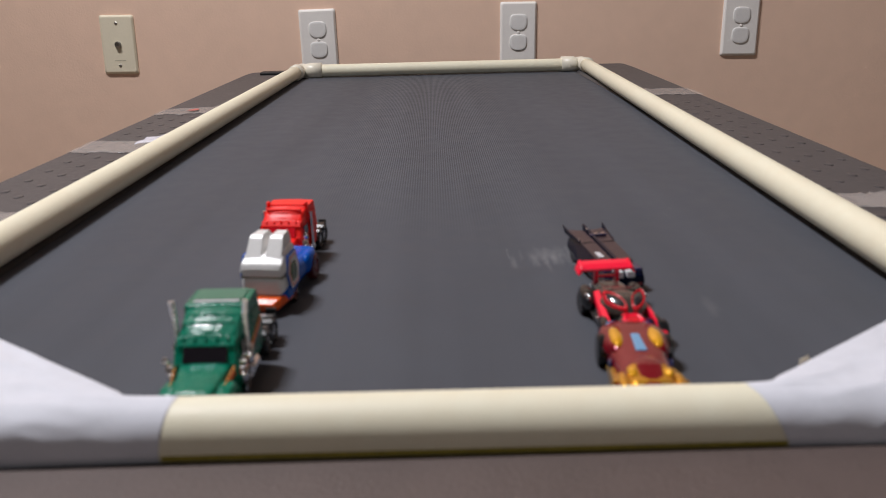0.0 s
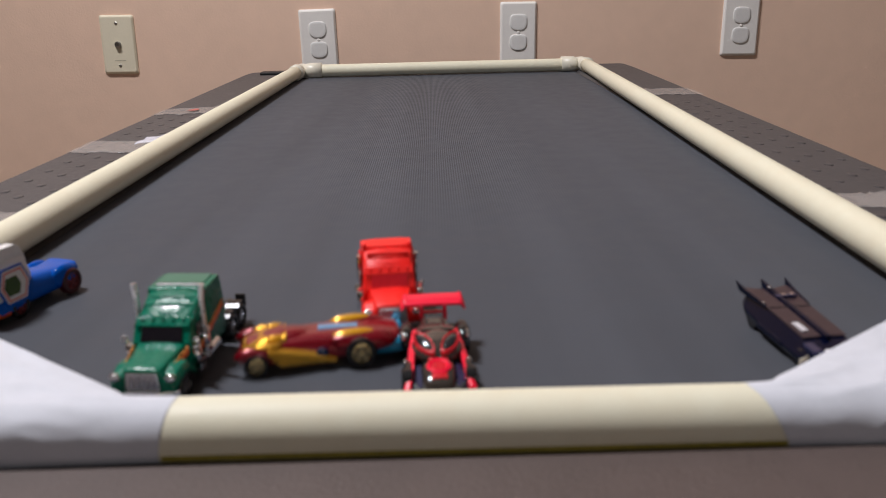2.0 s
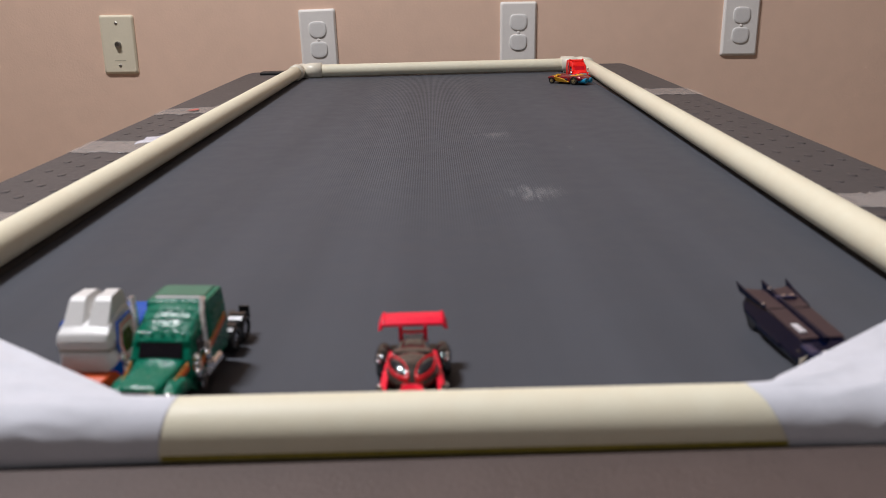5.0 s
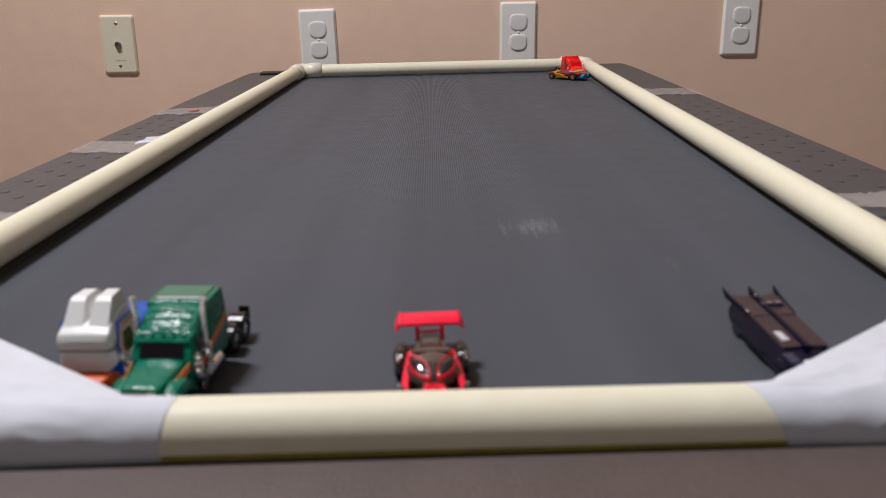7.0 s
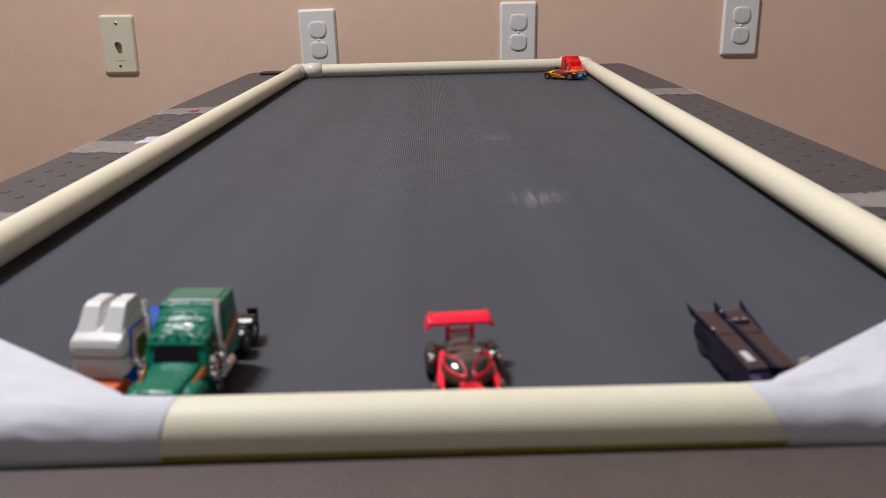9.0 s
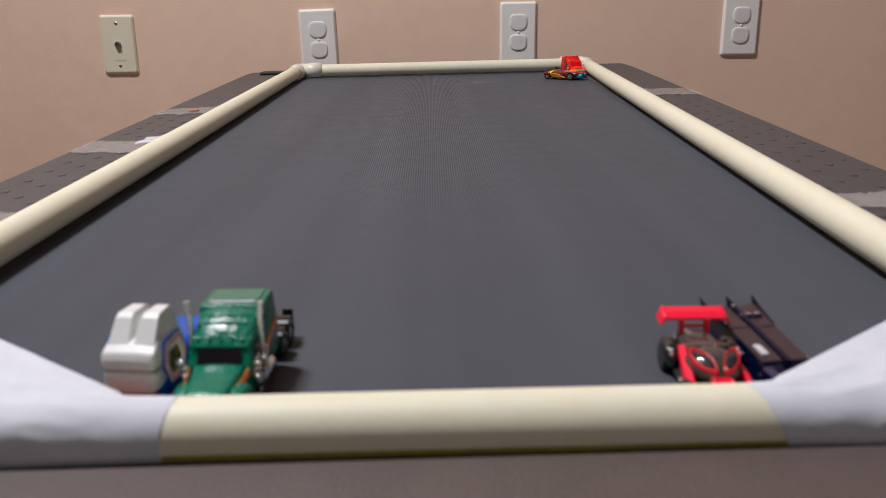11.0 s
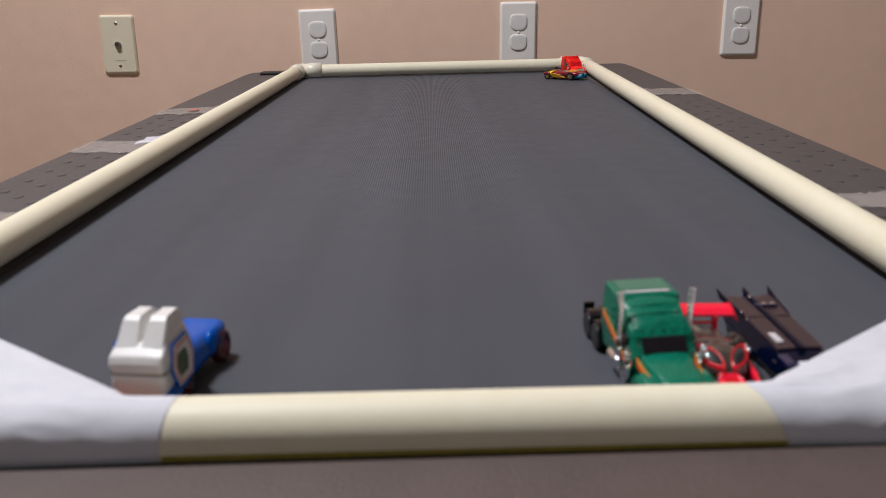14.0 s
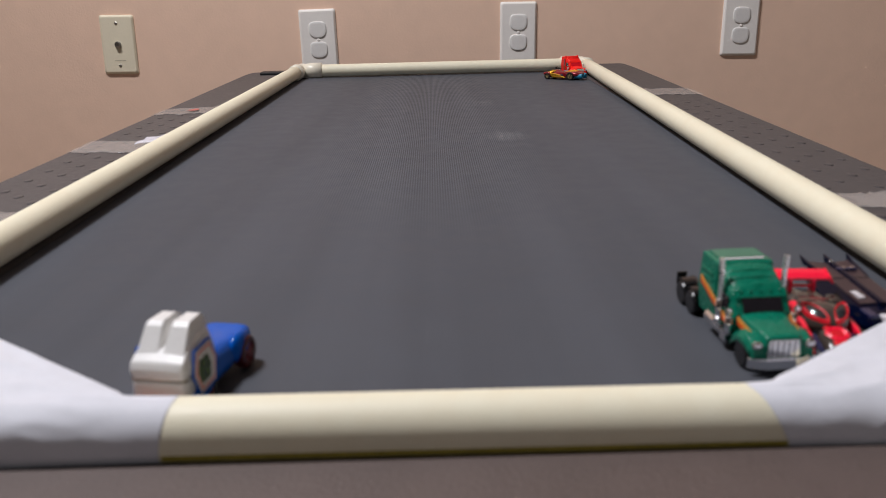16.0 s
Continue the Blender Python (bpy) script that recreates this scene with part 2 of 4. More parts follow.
structure("floor", block(-2.6, 2.9, -3.6, WALL_Y, -0.05, 0), CARPET, "brown carpeted floor under the treadmill", "floor")
structure("wall_north", block(-2.7, 3.0, WALL_Y, WALL_Y + 0.1, 0, ROOM_TOP), WALL_PAINT, "beige pink painted wall behind the treadmill", "wall")
structure("wall_south", block(-2.7, 3.0, -3.7, -3.6, 0, ROOM_TOP), LOW_BOUNCE_PAINT, "unseen room wall, painted dark to cut bounced light", "wall")
structure("wall_west", block(-2.7, -2.6, -3.6, WALL_Y, 0, ROOM_TOP), LOW_BOUNCE_PAINT, "unseen room wall, painted dark to cut bounced light", "wall")
structure("wall_east", block(2.9, 3.0, -3.6, WALL_Y, 0, ROOM_TOP), LOW_BOUNCE_PAINT, "unseen room wall, painted dark to cut bounced light", "wall")
structure("ceiling", block(-2.7, 3.0, -3.7, WALL_Y + 0.1, ROOM_TOP, ROOM_TOP + 0.1), CEILING_PAINT, "unseen ceiling, greyed to cut bounced light", "ceiling")


def rounded_slab(w, h, d, edge, bm=None, r=0.004, y=0.0):
    """A wall plate: sloping edges and rounded corners, its back at y and its face towards -y."""
    def outline(w, h, yy):
        pts = []
        for sx, sz, a0 in ((1, 1, 0), (-1, 1, 90), (-1, -1, 180), (1, -1, 270)):
            for k in range(4):
                a = radians(a0 + k * 30)
                pts.append((sx * (w / 2 - r) + r * math.cos(a), yy, sz * (h / 2 - r) + r * math.sin(a)))
        return pts
    return loft([outline(w, h, y), outline(w, h, y - d * 0.35), outline(w - edge, h - edge, y - d * 0.9), outline(w - edge * 1.5, h - edge * 1.5, y - d)], True, bm)


def screw(parent, x, z, y, mat=METAL):
    bm = lathe([(0.002, 0.0028), (-0.0008, 0.0028), (-0.0014, 0.0018), (-0.0015, 0.0001)], 12, "y")
    s = part("screw", bm, mat, parent)
    s.location = (x, y, z)


def outlet(x, z, tilt, w=0.072, h=0.1165):
    o = empty("wall_outlet", pose(x, WALL_Y, z, 0, tilt, 0), "white duplex wall outlet with childproof caps", "wall outlet", "outlets on the wall")
    part("face_plate", rounded_slab(w, h, 0.006, 0.006), PLATE, o)
    for s in (1, -1):
        bm = bmesh.new()
        rings = []
        for yy, k in ((-0.004, 1), (-0.0068, 1), (-0.0080, 0.92), (-0.0084, 0.75)):
            ring = []
            for i in range(28):
                a = i * math.tau / 28
                ca, sa = math.cos(a), math.sin(a)
                e = 0.55 if sa > 0 else 0.8             # squarer above, rounder below
                cx, cz = 0.0172 * math.copysign(abs(ca) ** e, ca) * k, 0.0158 * math.copysign(abs(sa) ** e, sa) * k
                ring.append((cx, yy, s * 0.0192 + cz))
            rings.append(ring)
        loft(rings, True, bm)
        part("socket_cap", bm, CLEAR_CAP, o, "milky plastic childproof cap")
    screw(o, 0, 0, -0.006, PLATE)
    return o


outlet(-0.2176, 0.4133, -0.8)
outlet(0.1770, 0.4178, 0.6)
outlet(0.6172, 0.4206, 0.9)

coax = empty("cable_wall_plate", pose(-0.6113, WALL_Y, 0.4139, 0, 0.8, 0), "cream wall plate with a metal cable socket", "wall plate")
part("face_plate", rounded_slab(0.0665, 0.1125, 0.006, 0.006), CREAM_PLATE, coax)
for sz in (0.0405, -0.0405):
    screw(coax, 0, sz, -0.006)
part("socket", lathe([(-0.004, 0.0062), (-0.009, 0.0062), (-0.0092, 0.0048), (-0.0125, 0.0048), (-0.0127, 0.0028), (-0.0105, 0.0024), (-0.0103, 0.0002)], 16, "y"), METAL, coax, "threaded nickel cable socket")
part("marking", block(-0.010, 0.012, -0.0064, -0.0058, -0.031, -0.0302), SEAM, coax, "thin moulded line of lettering")

# ---------------------------------------------------------------- the treadmill
mill = empty("treadmill", DECK, "dark grey treadmill with a running belt, raised at its rear end", "treadmill")
BELT_L, BELT_R, V_NEAR, V_FAR = -0.231, 0.253, 0.225, 1.455
bm = bmesh.new()
R_ROLL = 0.022
ring_l = []
prof = [(V_NEAR - 0.025, 0.0)] + [(V_NEAR - 0.025 + k * (V_FAR - V_NEAR + 0.06) / 24, 0.0) for k in range(1, 24)] + [(V_FAR + R_ROLL * math.sin(radians(a)), -R_ROLL + R_ROLL * math.cos(radians(a))) for a in range(0, 181, 20)]
prof += [(V_NEAR - 0.025 - R_ROLL * math.sin(radians(a)), -R_ROLL - R_ROLL * math.cos(radians(a))) for a in range(0, 180, 20)]
loft([[(x, v, w) for v, w in prof] for x in (BELT_L, -0.08, 0.08, BELT_R)], False, bm)
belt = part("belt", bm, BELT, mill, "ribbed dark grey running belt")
part("deck_board", block(-0.222, 0.244, V_NEAR - 0.05, V_FAR - 0.01, -0.038, -0.006), BLACK, mill)
for s in (-1, 1):
    # foot rail: flat top that rounds over to the outside and drops down
    x_in = -0.2335 if s < 0 else 0.2555
    x_near, x_far = (-0.358, -0.346) if s < 0 else (0.362, 0.376)
    rings = []
    for v, k in ((0.02, 1.0), (0.6, 1.0), (1.2, 1.0), (1.47, 1.0), (1.51, 0.985), (1.528, 0.94)):
        xo = x_in + (x_near + (x_far - x_near) * (v - 0.6) / 0.9 - x_in) * k
        rings.append([(x_in, v, -0.075), (x_in, v, -0.001), (x_in + s * 0.004, v, 0.002), (xo - s * 0.012, v, 0.002), (xo - s * 0.004, v, -0.001),
                      (xo, v, -0.007), (xo + s * 0.006, v, -0.03), (xo + s * 0.008, v, -0.075)])
    part("foot_rail", loft(rings), RAIL, mill, "stippled grey plastic foot rail")
    part("end_cap", block(*sorted((x_in + s * 0.002, s * 0.306)), 1.472, 1.50, 0.0015, 0.007), BLACK, mill, "black plastic rear end cap", bevel=0.002)
part("rear_guard", block(-0.230, 0.252, 1.485, 1.515, -0.075, -0.022), BLACK, mill)
part("front_cover", block(-0.36, 0.36, -0.40, 0.2138, -0.075, 0.0062), COVER, mill, "brown grey front cover of the treadmill", bevel=0.002)
part("belt_apron", block(-0.232, 0.254, 0.2142, 0.2259, -0.075, -0.0245), BLACK, mill)
part("frame_base", block(-0.33, 0.33, -0.38, 1.48, -0.125, -0.0755), BLACK, mill)
for x in (-0.30, 0.30):
    part("front_foot", block(x - 0.025, x + 0.025, -0.30, -0.22, -0.2895, -0.126), BLACK, mill)
    part("rear_foot", block(x - 0.025, x + 0.025, 1.20, 1.28, -0.3455, -0.126), BLACK, mill)

# raised studs on the foot rails
stud_me = None
for s in (-1, 1):
    for i in range(17):
        for j in range(4):
            v = 0.40 + i * 0.037 + (0.0185 if j % 2 else 0)
            x = s * ((0.268 if s < 0 else 0.282) + j * 0.019)
            if stud_me is None:
                first = part("stud", ball(0, 0, 0.0021, 0.0034, 0.0050, 0.0006, 12, 6), STUD, mill, smooth=True)
                stud_me = first.data
                first.location = (x, v, 0)
                continue
            o = new("stud", stud_me)
            o.parent, o.location = mill, (x, v, 0)

# ---------------------------------------------------------------- the pipe frame on the treadmill
PR = 0.01067
VN, VF = 0.2259, 1.4243


def rail_u(s, v):
    return (-0.2400 + 0.0110 * (v - VN)) if s < 0 else (0.2283 + 0.0350 * (v - VN))


frame_thing = empty("pipe_frame", DECK, "rectangular cream plastic pipe frame lying on the treadmill", "pipe frame")


def long_pipe(name, a, b, label=""):
    """A pipe of many rings with a slight bow."""
    a, b = Vector(a), Vector(b)
    q = (b - a).to_track_quat("Z", "Y")
    rings = [[a + (b - a) * t / 10 + q @ Vector((PR * math.cos(k * math.tau / 28), PR * math.sin(k * math.tau / 28), 0)) for k in range(28)] for t in range(11)]
    return part(name, loft(rings), PVC, frame_thing, label, smooth=True)


for s in (-1, 1):
    long_pipe("side_pipe", (rail_u(s, VN), VN, PR + 0.0022), (rail_u(s, VF), VF, PR + 0.0022))
UL, UR = rail_u(-1, VF), rail_u(1, VF)
long_pipe("far_pipe", (UL, VF, PR + 0.001), (UR, VF, PR + 0.001))


def dip(u):
    """The near pipe lies a little lower towards its right end."""
    return 0.0024 * (u + 0.24) / 0.469


long_pipe("near_pipe", (-0.24, VN, PR + 0.0008), (0.229, VN, PR + 0.0008 - dip(0.229)))
part("glue_line", loft([[(u, VN - (PR + k) * math.cos(radians(a)), PR + 0.0008 - dip(u) * 0.6 + (PR + k) * math.sin(radians(a))) for a, k in ((-19, -0.0005), (-19, 0.0004), (-26, 0.0005), (-33, 0.0004), (-33, -0.0005))] for u in (-0.0805, -0.03, 0.03, 0.1135)]), YELLOW, frame_thing, "dark yellow glue line along the pipe")


def elbow(s):
    """Ninety degree pipe fitting at a far corner."""
    u = rail_u(s, VF)
    r = PR + 0.0025
    path = [(u, VF - 0.040, 1), (u, VF - 0.018, 1), (u, VF - 0.017, 0.9), (u - s * 0.001, VF - 0.008, 0.9), (u - s * 0.005, VF, 0.95), (u - s * 0.012, VF + 0.001, 0.9), (u - s * 0.017, VF, 0.9), (u - s * 0.018, VF, 1), (u - s * 0.040, VF, 1)]
    if s > 0:
        path = path[1:]
        path[0] = (u, VF - 0.03, 1)
    rings = []
    for i, (x, y, k) in enumerate(path):
        a, b = path[max(0, i - 1)], path[min(len(path) - 1, i + 1)]
        d = Vector((b[0] - a[0], b[1] - a[1], 0)).normalized()
        side = Vector((-d.y, d.x, 0))
        rings.append([Vector((x, y, PR + 0.0018)) + side * (r * k * math.cos(t * math.tau / 20)) + Vector((0, 0, r * k * math.sin(t * math.tau / 20))) for t in range(20)])
    part("elbow_fitting", loft(rings), FITTING, frame_thing, "glossy ivory elbow fitting", smooth=True)


elbow(-1)
elbow(1)


def paper_wrap(s):
    """Crumpled tissue paper taped over a near corner: from the pipe's front over its top, then down to the belt along a slanting edge."""
    bm = bmesh.new()
    NU, NV = 110, 60
    start_top = 0.0775 if s < 0 else 0.1040
    rows = []
    for i in range(NU + 1):
        f = (0.0, 0.003)[i] if i < 2 else (i - 1) / (NU - 1)
        u = start_top + (0.262 - start_top) * f
        # inner edge: along the pipe, then slanting away towards the side pipe
        d = u - (0.0915 if s < 0 else 0.1095)
        k = 0.5 * (d + math.sqrt(d * d + 0.004 ** 2))
        inner = VN + 0.0022 + (0.74 if s < 0 else 0.72) * k
        row = []
        for j in range(NV + 1):
            g = (0.0, 0.002)[j] if j < 2 else (j - 1) / (NV - 1)
            if g < 0.42:                                  # round the front of the pipe
                a = radians(-40 + 130 * g / 0.42)
                rr = PR + 0.00012 + 0.0015 * min(1.0, f * 2.5)
                v, w = VN - rr * math.cos(a), PR + 0.0008 + rr * math.sin(a)
            elif g < 0.85:                                # over the top to the slanting edge
                h = (g - 0.42) / 0.43
                v = VN + (inner - VN) * h
                w = 2 * PR + 0.0017 + 0.0008 * math.sin(h * math.pi) - 0.0012 * h
                near = max(0.0, 1 - k / 0.007)           # hugs the pipe where the sheet begins
                a = radians(90 + 85 * h)
                v += near * (VN - rr * math.cos(a) - v)
                w += near * (PR + 0.0008 + rr * math.sin(a) - w)
            else:                                         # down to the belt
                h = (g - 0.85) / 0.15
                v = inner + near * (VN + PR + 0.0009 - inner) + 0.003 * (1 - near) * math.sin(h * math.pi / 2)
                w = (2 * PR + 0.0005 - near * PR * 0.9) * (1 - h) + 0.0006
            p = Vector((s * u, v, w))
            c = 0.8 * noise.noise(Vector((u * 26 + g * 2, g * 2.4, s * 3.0))) - 0.9 * abs(noise.noise(Vector((u * 40 - g * 4, g * 5 + u * 16, s * 7.0)))) ** 0.8 + 0.25
            fade = min(1, f * 2.2) * (0.25 if g > 0.97 else 1)
            p.x += (0.0115 if s > 0 else -0.0045) * (1 - min(1, g / 0.42)) * max(0, 1 - f * 4)
            p.z += 0.0022 * c * fade
            p.y -= 0.0019 * c * fade
            p.z = max(0.0006, p.z - dip(s * u) * (1 if g < 0.85 else 0.4))
            row.append(bm.verts.new(p))
        rows.append(row)
    for a, b in zip(rows, rows[1:]):
        for j in range(NV):
            bm.faces.new((a[j], a[j + 1], b[j + 1], b[j]))
    ob = part("paper_wrap", bm, PAPER, frame_thing, "crumpled white tissue paper taped round the corner", smooth=True)
    mod = ob.modifiers.new("sheet", "SOLIDIFY")
    mod.thickness = 0.00008


paper_wrap(-1)
paper_wrap(1)
# loose corner of the sheet, standing up beside the wrap
part("paper_flap", loft([[(0.1415, 0.2700, 0.001), (0.1490, 0.2725, 0.001), (0.1488, 0.2729, 0.001), (0.1413, 0.2704, 0.001)], [(0.1405, 0.2688, 0.0075), (0.1436, 0.2694, 0.0095), (0.1450, 0.2712, 0.006), (0.1404, 0.2692, 0.0075)]]), CREAM_PLATE, frame_thing, "loose yellowish paper corner")


def tape_strip(u0, u1, v0, v1, skew, mat=TAPE, lift=0.0028, label="strip of wrinkled clear tape on the foot rail", over=0.0):
    """A strip of clear tape on the foot rail, wrinkled, climbing the pipe at its inner end."""
    bm = bmesh.new()
    n, k = 24, 6
    rows = []
    for i in range(n + 1):
        f = i / n
        row = []
        for j in range(k + 1):
            g = j / k
            u = u0 + (u1 - u0) * f
            v = v0 + (v1 - v0) * g + skew * f + 0.006 * noise.noise(Vector((u * 60, g * 1.5, v0 * 9)))
            w = lift + 0.0012 * noise.noise(Vector((u * 160, v * 160, 2))) + over * max(0, 1 - f * 3) ** 2
            row.append(bm.verts.new((u, v, w)))
        rows.append(row)
    for a, b in zip(rows, rows[1:]):
        for j in range(k):
            bm.faces.new((a[j], a[j + 1], b[j + 1], b[j]))
    ob = part("tape_strip", bm, mat, None, smooth=True)
    ob.matrix_basis = DECK
    mod = ob.modifiers.new("film", "SOLIDIFY")
    mod.thickness = 0.0002
    return tagged(ob, label, "tape", "tape strips on the rails")


tape_strip(-0.256, -0.342, 1.005, 1.060, -0.012, over=0.010)
tape_strip(-0.292, -0.304, 1.018, 1.028, 0.0, RED_INK, 0.0045, "torn red printed scrap under the tape")
tape_strip(-0.254, -0.345, 0.748, 0.808, 0.012, over=0.010)
tape_strip(-0.252, -0.272, 0.752, 0.790, -0.014, TAPE_FOLD, 0.013, "folded end of clear tape catching the light")
tape_strip(-0.252, -0.345, 0.49, 0.53, 0.02, over=0.010)
tape_strip(0.268, 0.362, 1.065, 1.135, -0.010, over=0.010)
tape_strip(0.250, 0.360, 0.490, 0.528, 0.004, over=0.010)


# ---------------------------------------------------------------- toy cars (built in millimetres, nose towards -y, wheels on z = 0)
def toy(name, label, category):
    return empty(name, DECK, label, category, "toy cars on the treadmill")


def semi_truck(name, label, paint, stretch, tall, stacks, strip, stripes, glass=GLASS, trim=CHROME):
    t = toy(name, label, "toy truck")
    k = stretch

    def P(n, bm, mat, lab="", **kw):
        return part(n, bm, mat, t, lab, unit=MM, **kw)
    # black chassis with its rear frame
    P("chassis", block(-7.5, 7.5, -36 * k, 40 * k, 4.2, 7.6), BLACK, bevel=0.0005)
    for s in (-1, 1):
        P("frame_rail", block(*sorted((s * 3.2, s * 5.4)), 15 * k, 46.5 * k, 7.4, 10.2), BLACK)
        P("mud_flap", block(*sorted((s * 7.5, s * 12)), 45 * k, 46 * k, 7.0, 12.8), BLACK)
    fifth = P("fifth_wheel", lathe([(10.2, 5.5), (11.6, 5.5), (11.9, 5.0)], 18, "z"), BLACK, "round coupling plate")
    fifth.location = (0, 32 * k * MM, 0)
    # hood, narrow and long, with swollen fenders
    P("hood", shell([(-37 * k, 7.2, 8.0, 6.2, 6, 11, 15.2, 0.3), (-35 * k, 8.0, 8.6, 7.0, 6, 12, 15.6, 0.5), (-26 * k, 8.6, 9.2, 7.8, 6, 12.6, 16.4, 0.6), (-17 * k, 9.4, 10.2, 9.0, 6, 13.4, 17.4, 0.6)]), paint, bevel=0.0006, smooth=True)
    for s in (-1, 1):
        rings = []
        for y, zt, w in ((-37.2, 10.2, 4.0), (-35, 12.6, 5.0), (-30, 14.2, 5.4), (-25, 14.0, 5.4), (-20, 11.0, 5.0), (-16, 7.6, 4.4)):
            x0, x1 = s * 7.6, s * (7.6 + w)
            rings.append([(x0, y * k, 6.0), (x0, y * k, zt + 0.8), (x1 - s * 1.0, y * k, zt), (x1, y * k, zt - 2.0), (x1, y * k, zt - 4.2)])
        P("fender", loft(rings), paint, bevel=0.0004)
        lamp = P("headlight", ball(s * 10.2, -36.4 * k, 12.2, 2.2, 1.4, 1.7), CHROME, "chrome headlight", smooth=True)
        # step and fuel tank
        P("fuel_tank", tube((s * 10.4, -8 * k, 6.4), (s * 10.4, 8 * k, 6.4), 2.9, 14), CHROME, "chrome fuel tank", smooth=False)
        P("step", block(*sorted((s * 8.5, s * 13.2)), -14 * k, -8.6 * k, 3.4, 8.4), CHROME, "chrome step", bevel=0.0004)
        # air cleaner and mirror
        P("air_cleaner", tube((s * 13.0, -16.6 * k, 8.6), (s * 13.0, -16.6 * k, 16.0), 1.7, 14), CHROME, "chrome air cleaner", smooth=True)
        P("mirror", ball(s * 13.9, -18 * k, 18.4, 1.6, 0.9, 1.8), CHROME, "chrome mirror", smooth=True)
        if stacks:
            st = tube((s * 12.9, -6.5 * k, 7), (s * 12.9, -6.5 * k, tall - 1.0), 1.05, 12)
            tube((s * 12.9, -6.5 * k, tall - 1.2), (s * 13.5, -6.0 * k, tall + 4.4), 1.15, 12, st)
            P("exhaust_pipe", st, SATIN, "chrome exhaust stack")
            P("heat_shield", tube((s * 12.9, -6.5 * k, 10), (s * 12.9, -6.5 * k, 19.5), 1.8, 12), CHROME, smooth=True)
            for z in (10.5,):
                P("stack_clamp", lathe([(z - 0.7, 1.9), (z - 0.7, 2.3), (z + 0.7, 2.3), (z + 0.7, 1.9)], 14, "z"), CHROME).location = (s * 12.9 * MM, -6.5 * k * MM, 0)
        else:
            P("exhaust_pipe", tube((s * 13.0, 1.0 * k, 7), (s * 13.0, 1.0 * k, tall - 3), 1.1, 10), CHROME, "chrome exhaust stack")
        # door and window on the side of the cab
        P("side_window", block(*sorted((s * 11.9, s * 12.35)), -12.5 * k, -5.0 * k, 17.2, 22.6), GLASS)
        P("door_line", block(*sorted((s * 12.0, s * 12.3)), -3.6 * k, -3.1 * k, 8.5, 23), BLACK)
    # cab
    P("cab", shell([(-18 * k, 10.6, 11.6, 10.9, 7, 15, 17.4, 0.2), (-17.2 * k, 11.0, 12.0, 10.8, 7, 15.6, 18.2, 0.3), (-13.6 * k, 11.2, 12.2, 10.9, 7, 17, 24.4, 0.5), (-6 * k, 11.2, 12.2, 10.9, 7, 18, 27.2, 0.5), (1 * k, 11.2, 12.2, 11.0, 7, 18, 29.6, 0.6)]), paint, bevel=0.0006)
    P("windshield", loft([[(-8.0, -18.3 * k, 17.9), (8.0, -18.3 * k, 17.9), (8.0, -17.2 * k, 17.9), (-8.0, -17.2 * k, 17.9)], [(-7.8, -14.7 * k, 23.8), (7.8, -14.7 * k, 23.8), (7.8, -13.8 * k, 23.8), (-7.8, -13.8 * k, 23.8)]]), glass, "dark tinted windshield")
    P("sun_visor", loft([[(-10.6, -15.4 * k, 22.9), (10.6, -15.4 * k, 22.9), (10.8, -13.0 * k, 24.8), (-10.8, -13.0 * k, 24.8)], [(-10.4, -15.1 * k, 23.5), (10.4, -15.1 * k, 23.5), (10.6, -12.6 * k, 25.9), (-10.6, -12.6 * k, 25.9)]]), paint, bevel=0.0003)
    for x in (-8, -4, 0, 4, 8):
        P("marker_lamp", ball(x, -13.6 * k, 25.2, 0.55, 0.8, 0.5, 10, 6), paint, smooth=True)
    # ribbed roof sloping up to the sleeper box
    P("roof_fairing", shell([(-13.0 * k, 10.2, 10.2, 9.2, 23.4, 24.4, 25.0, 0.8), (-7 * k, 10.6, 10.6, 9.7, 25, 27.4, 28.3, 0.9), (-2 * k, 10.9, 10.9, 10.2, 26, 29.2, 30.4, 0.9), (1.0 * k, 11.0, 11.0, 10.4, 27, 30.3, tall - 1.2, 0.9)]), paint, bevel=0.0005, smooth=True)
    for y, z in ((-10.6, 26.6), (-7.2, 28.9), (-3.4, 30.5)):
        tilt = Matrix.Translation((0, y * k, z)) @ Matrix.Rotation(radians(28), 4, "X")
        rings = [[tilt @ Vector((x, yy * k, zz + 0.5 - 0.014 * x * x)) for yy, zz in ((-1.1, -1.0), (-0.8, 0.0), (0, 0.35), (0.8, 0.0), (1.1, -1.0))] for x in (-9.4, -7, -4.5, -2, 0, 2, 4.5, 7, 9.4)]
        P("roof_rib", loft(rings), paint, smooth=True)
    P("sleeper", shell([(0.6 * k, 11.4, 12.6, 11.4, 6.5, 18, tall - 0.6, 0.3), (2.2 * k, 11.6, 12.8, 11.7, 6.5, 18, tall, 0.4), (17.5 * k, 11.6, 12.8, 11.7, 6.5, 18, tall, 0.4), (18.4 * k, 11.2, 12.4, 11.2, 6.5, 18, tall - 0.8, 0.2)]), paint, bevel=0.0007)
    for s in (-1, 1):
        for z in (19.5, 22.5, 25.5):
            P("sleeper_groove", block(*sorted((s * 12.2, s * 12.75)), 4.0 * k, 15.5 * k, z, z + 1.6), paint, bevel=0.0003)
    if not strip:
        P("roof_ridge", block(-11.0, 11.0, 1.2 * k, 3.4 * k, tall - 0.4, tall + 1.0), paint, bevel=0.0005)
        P("roof_lip", block(-9.4, 9.4, -7.0 * k, -4.6 * k, 28.6, 31.0), paint, bevel=0.0006)
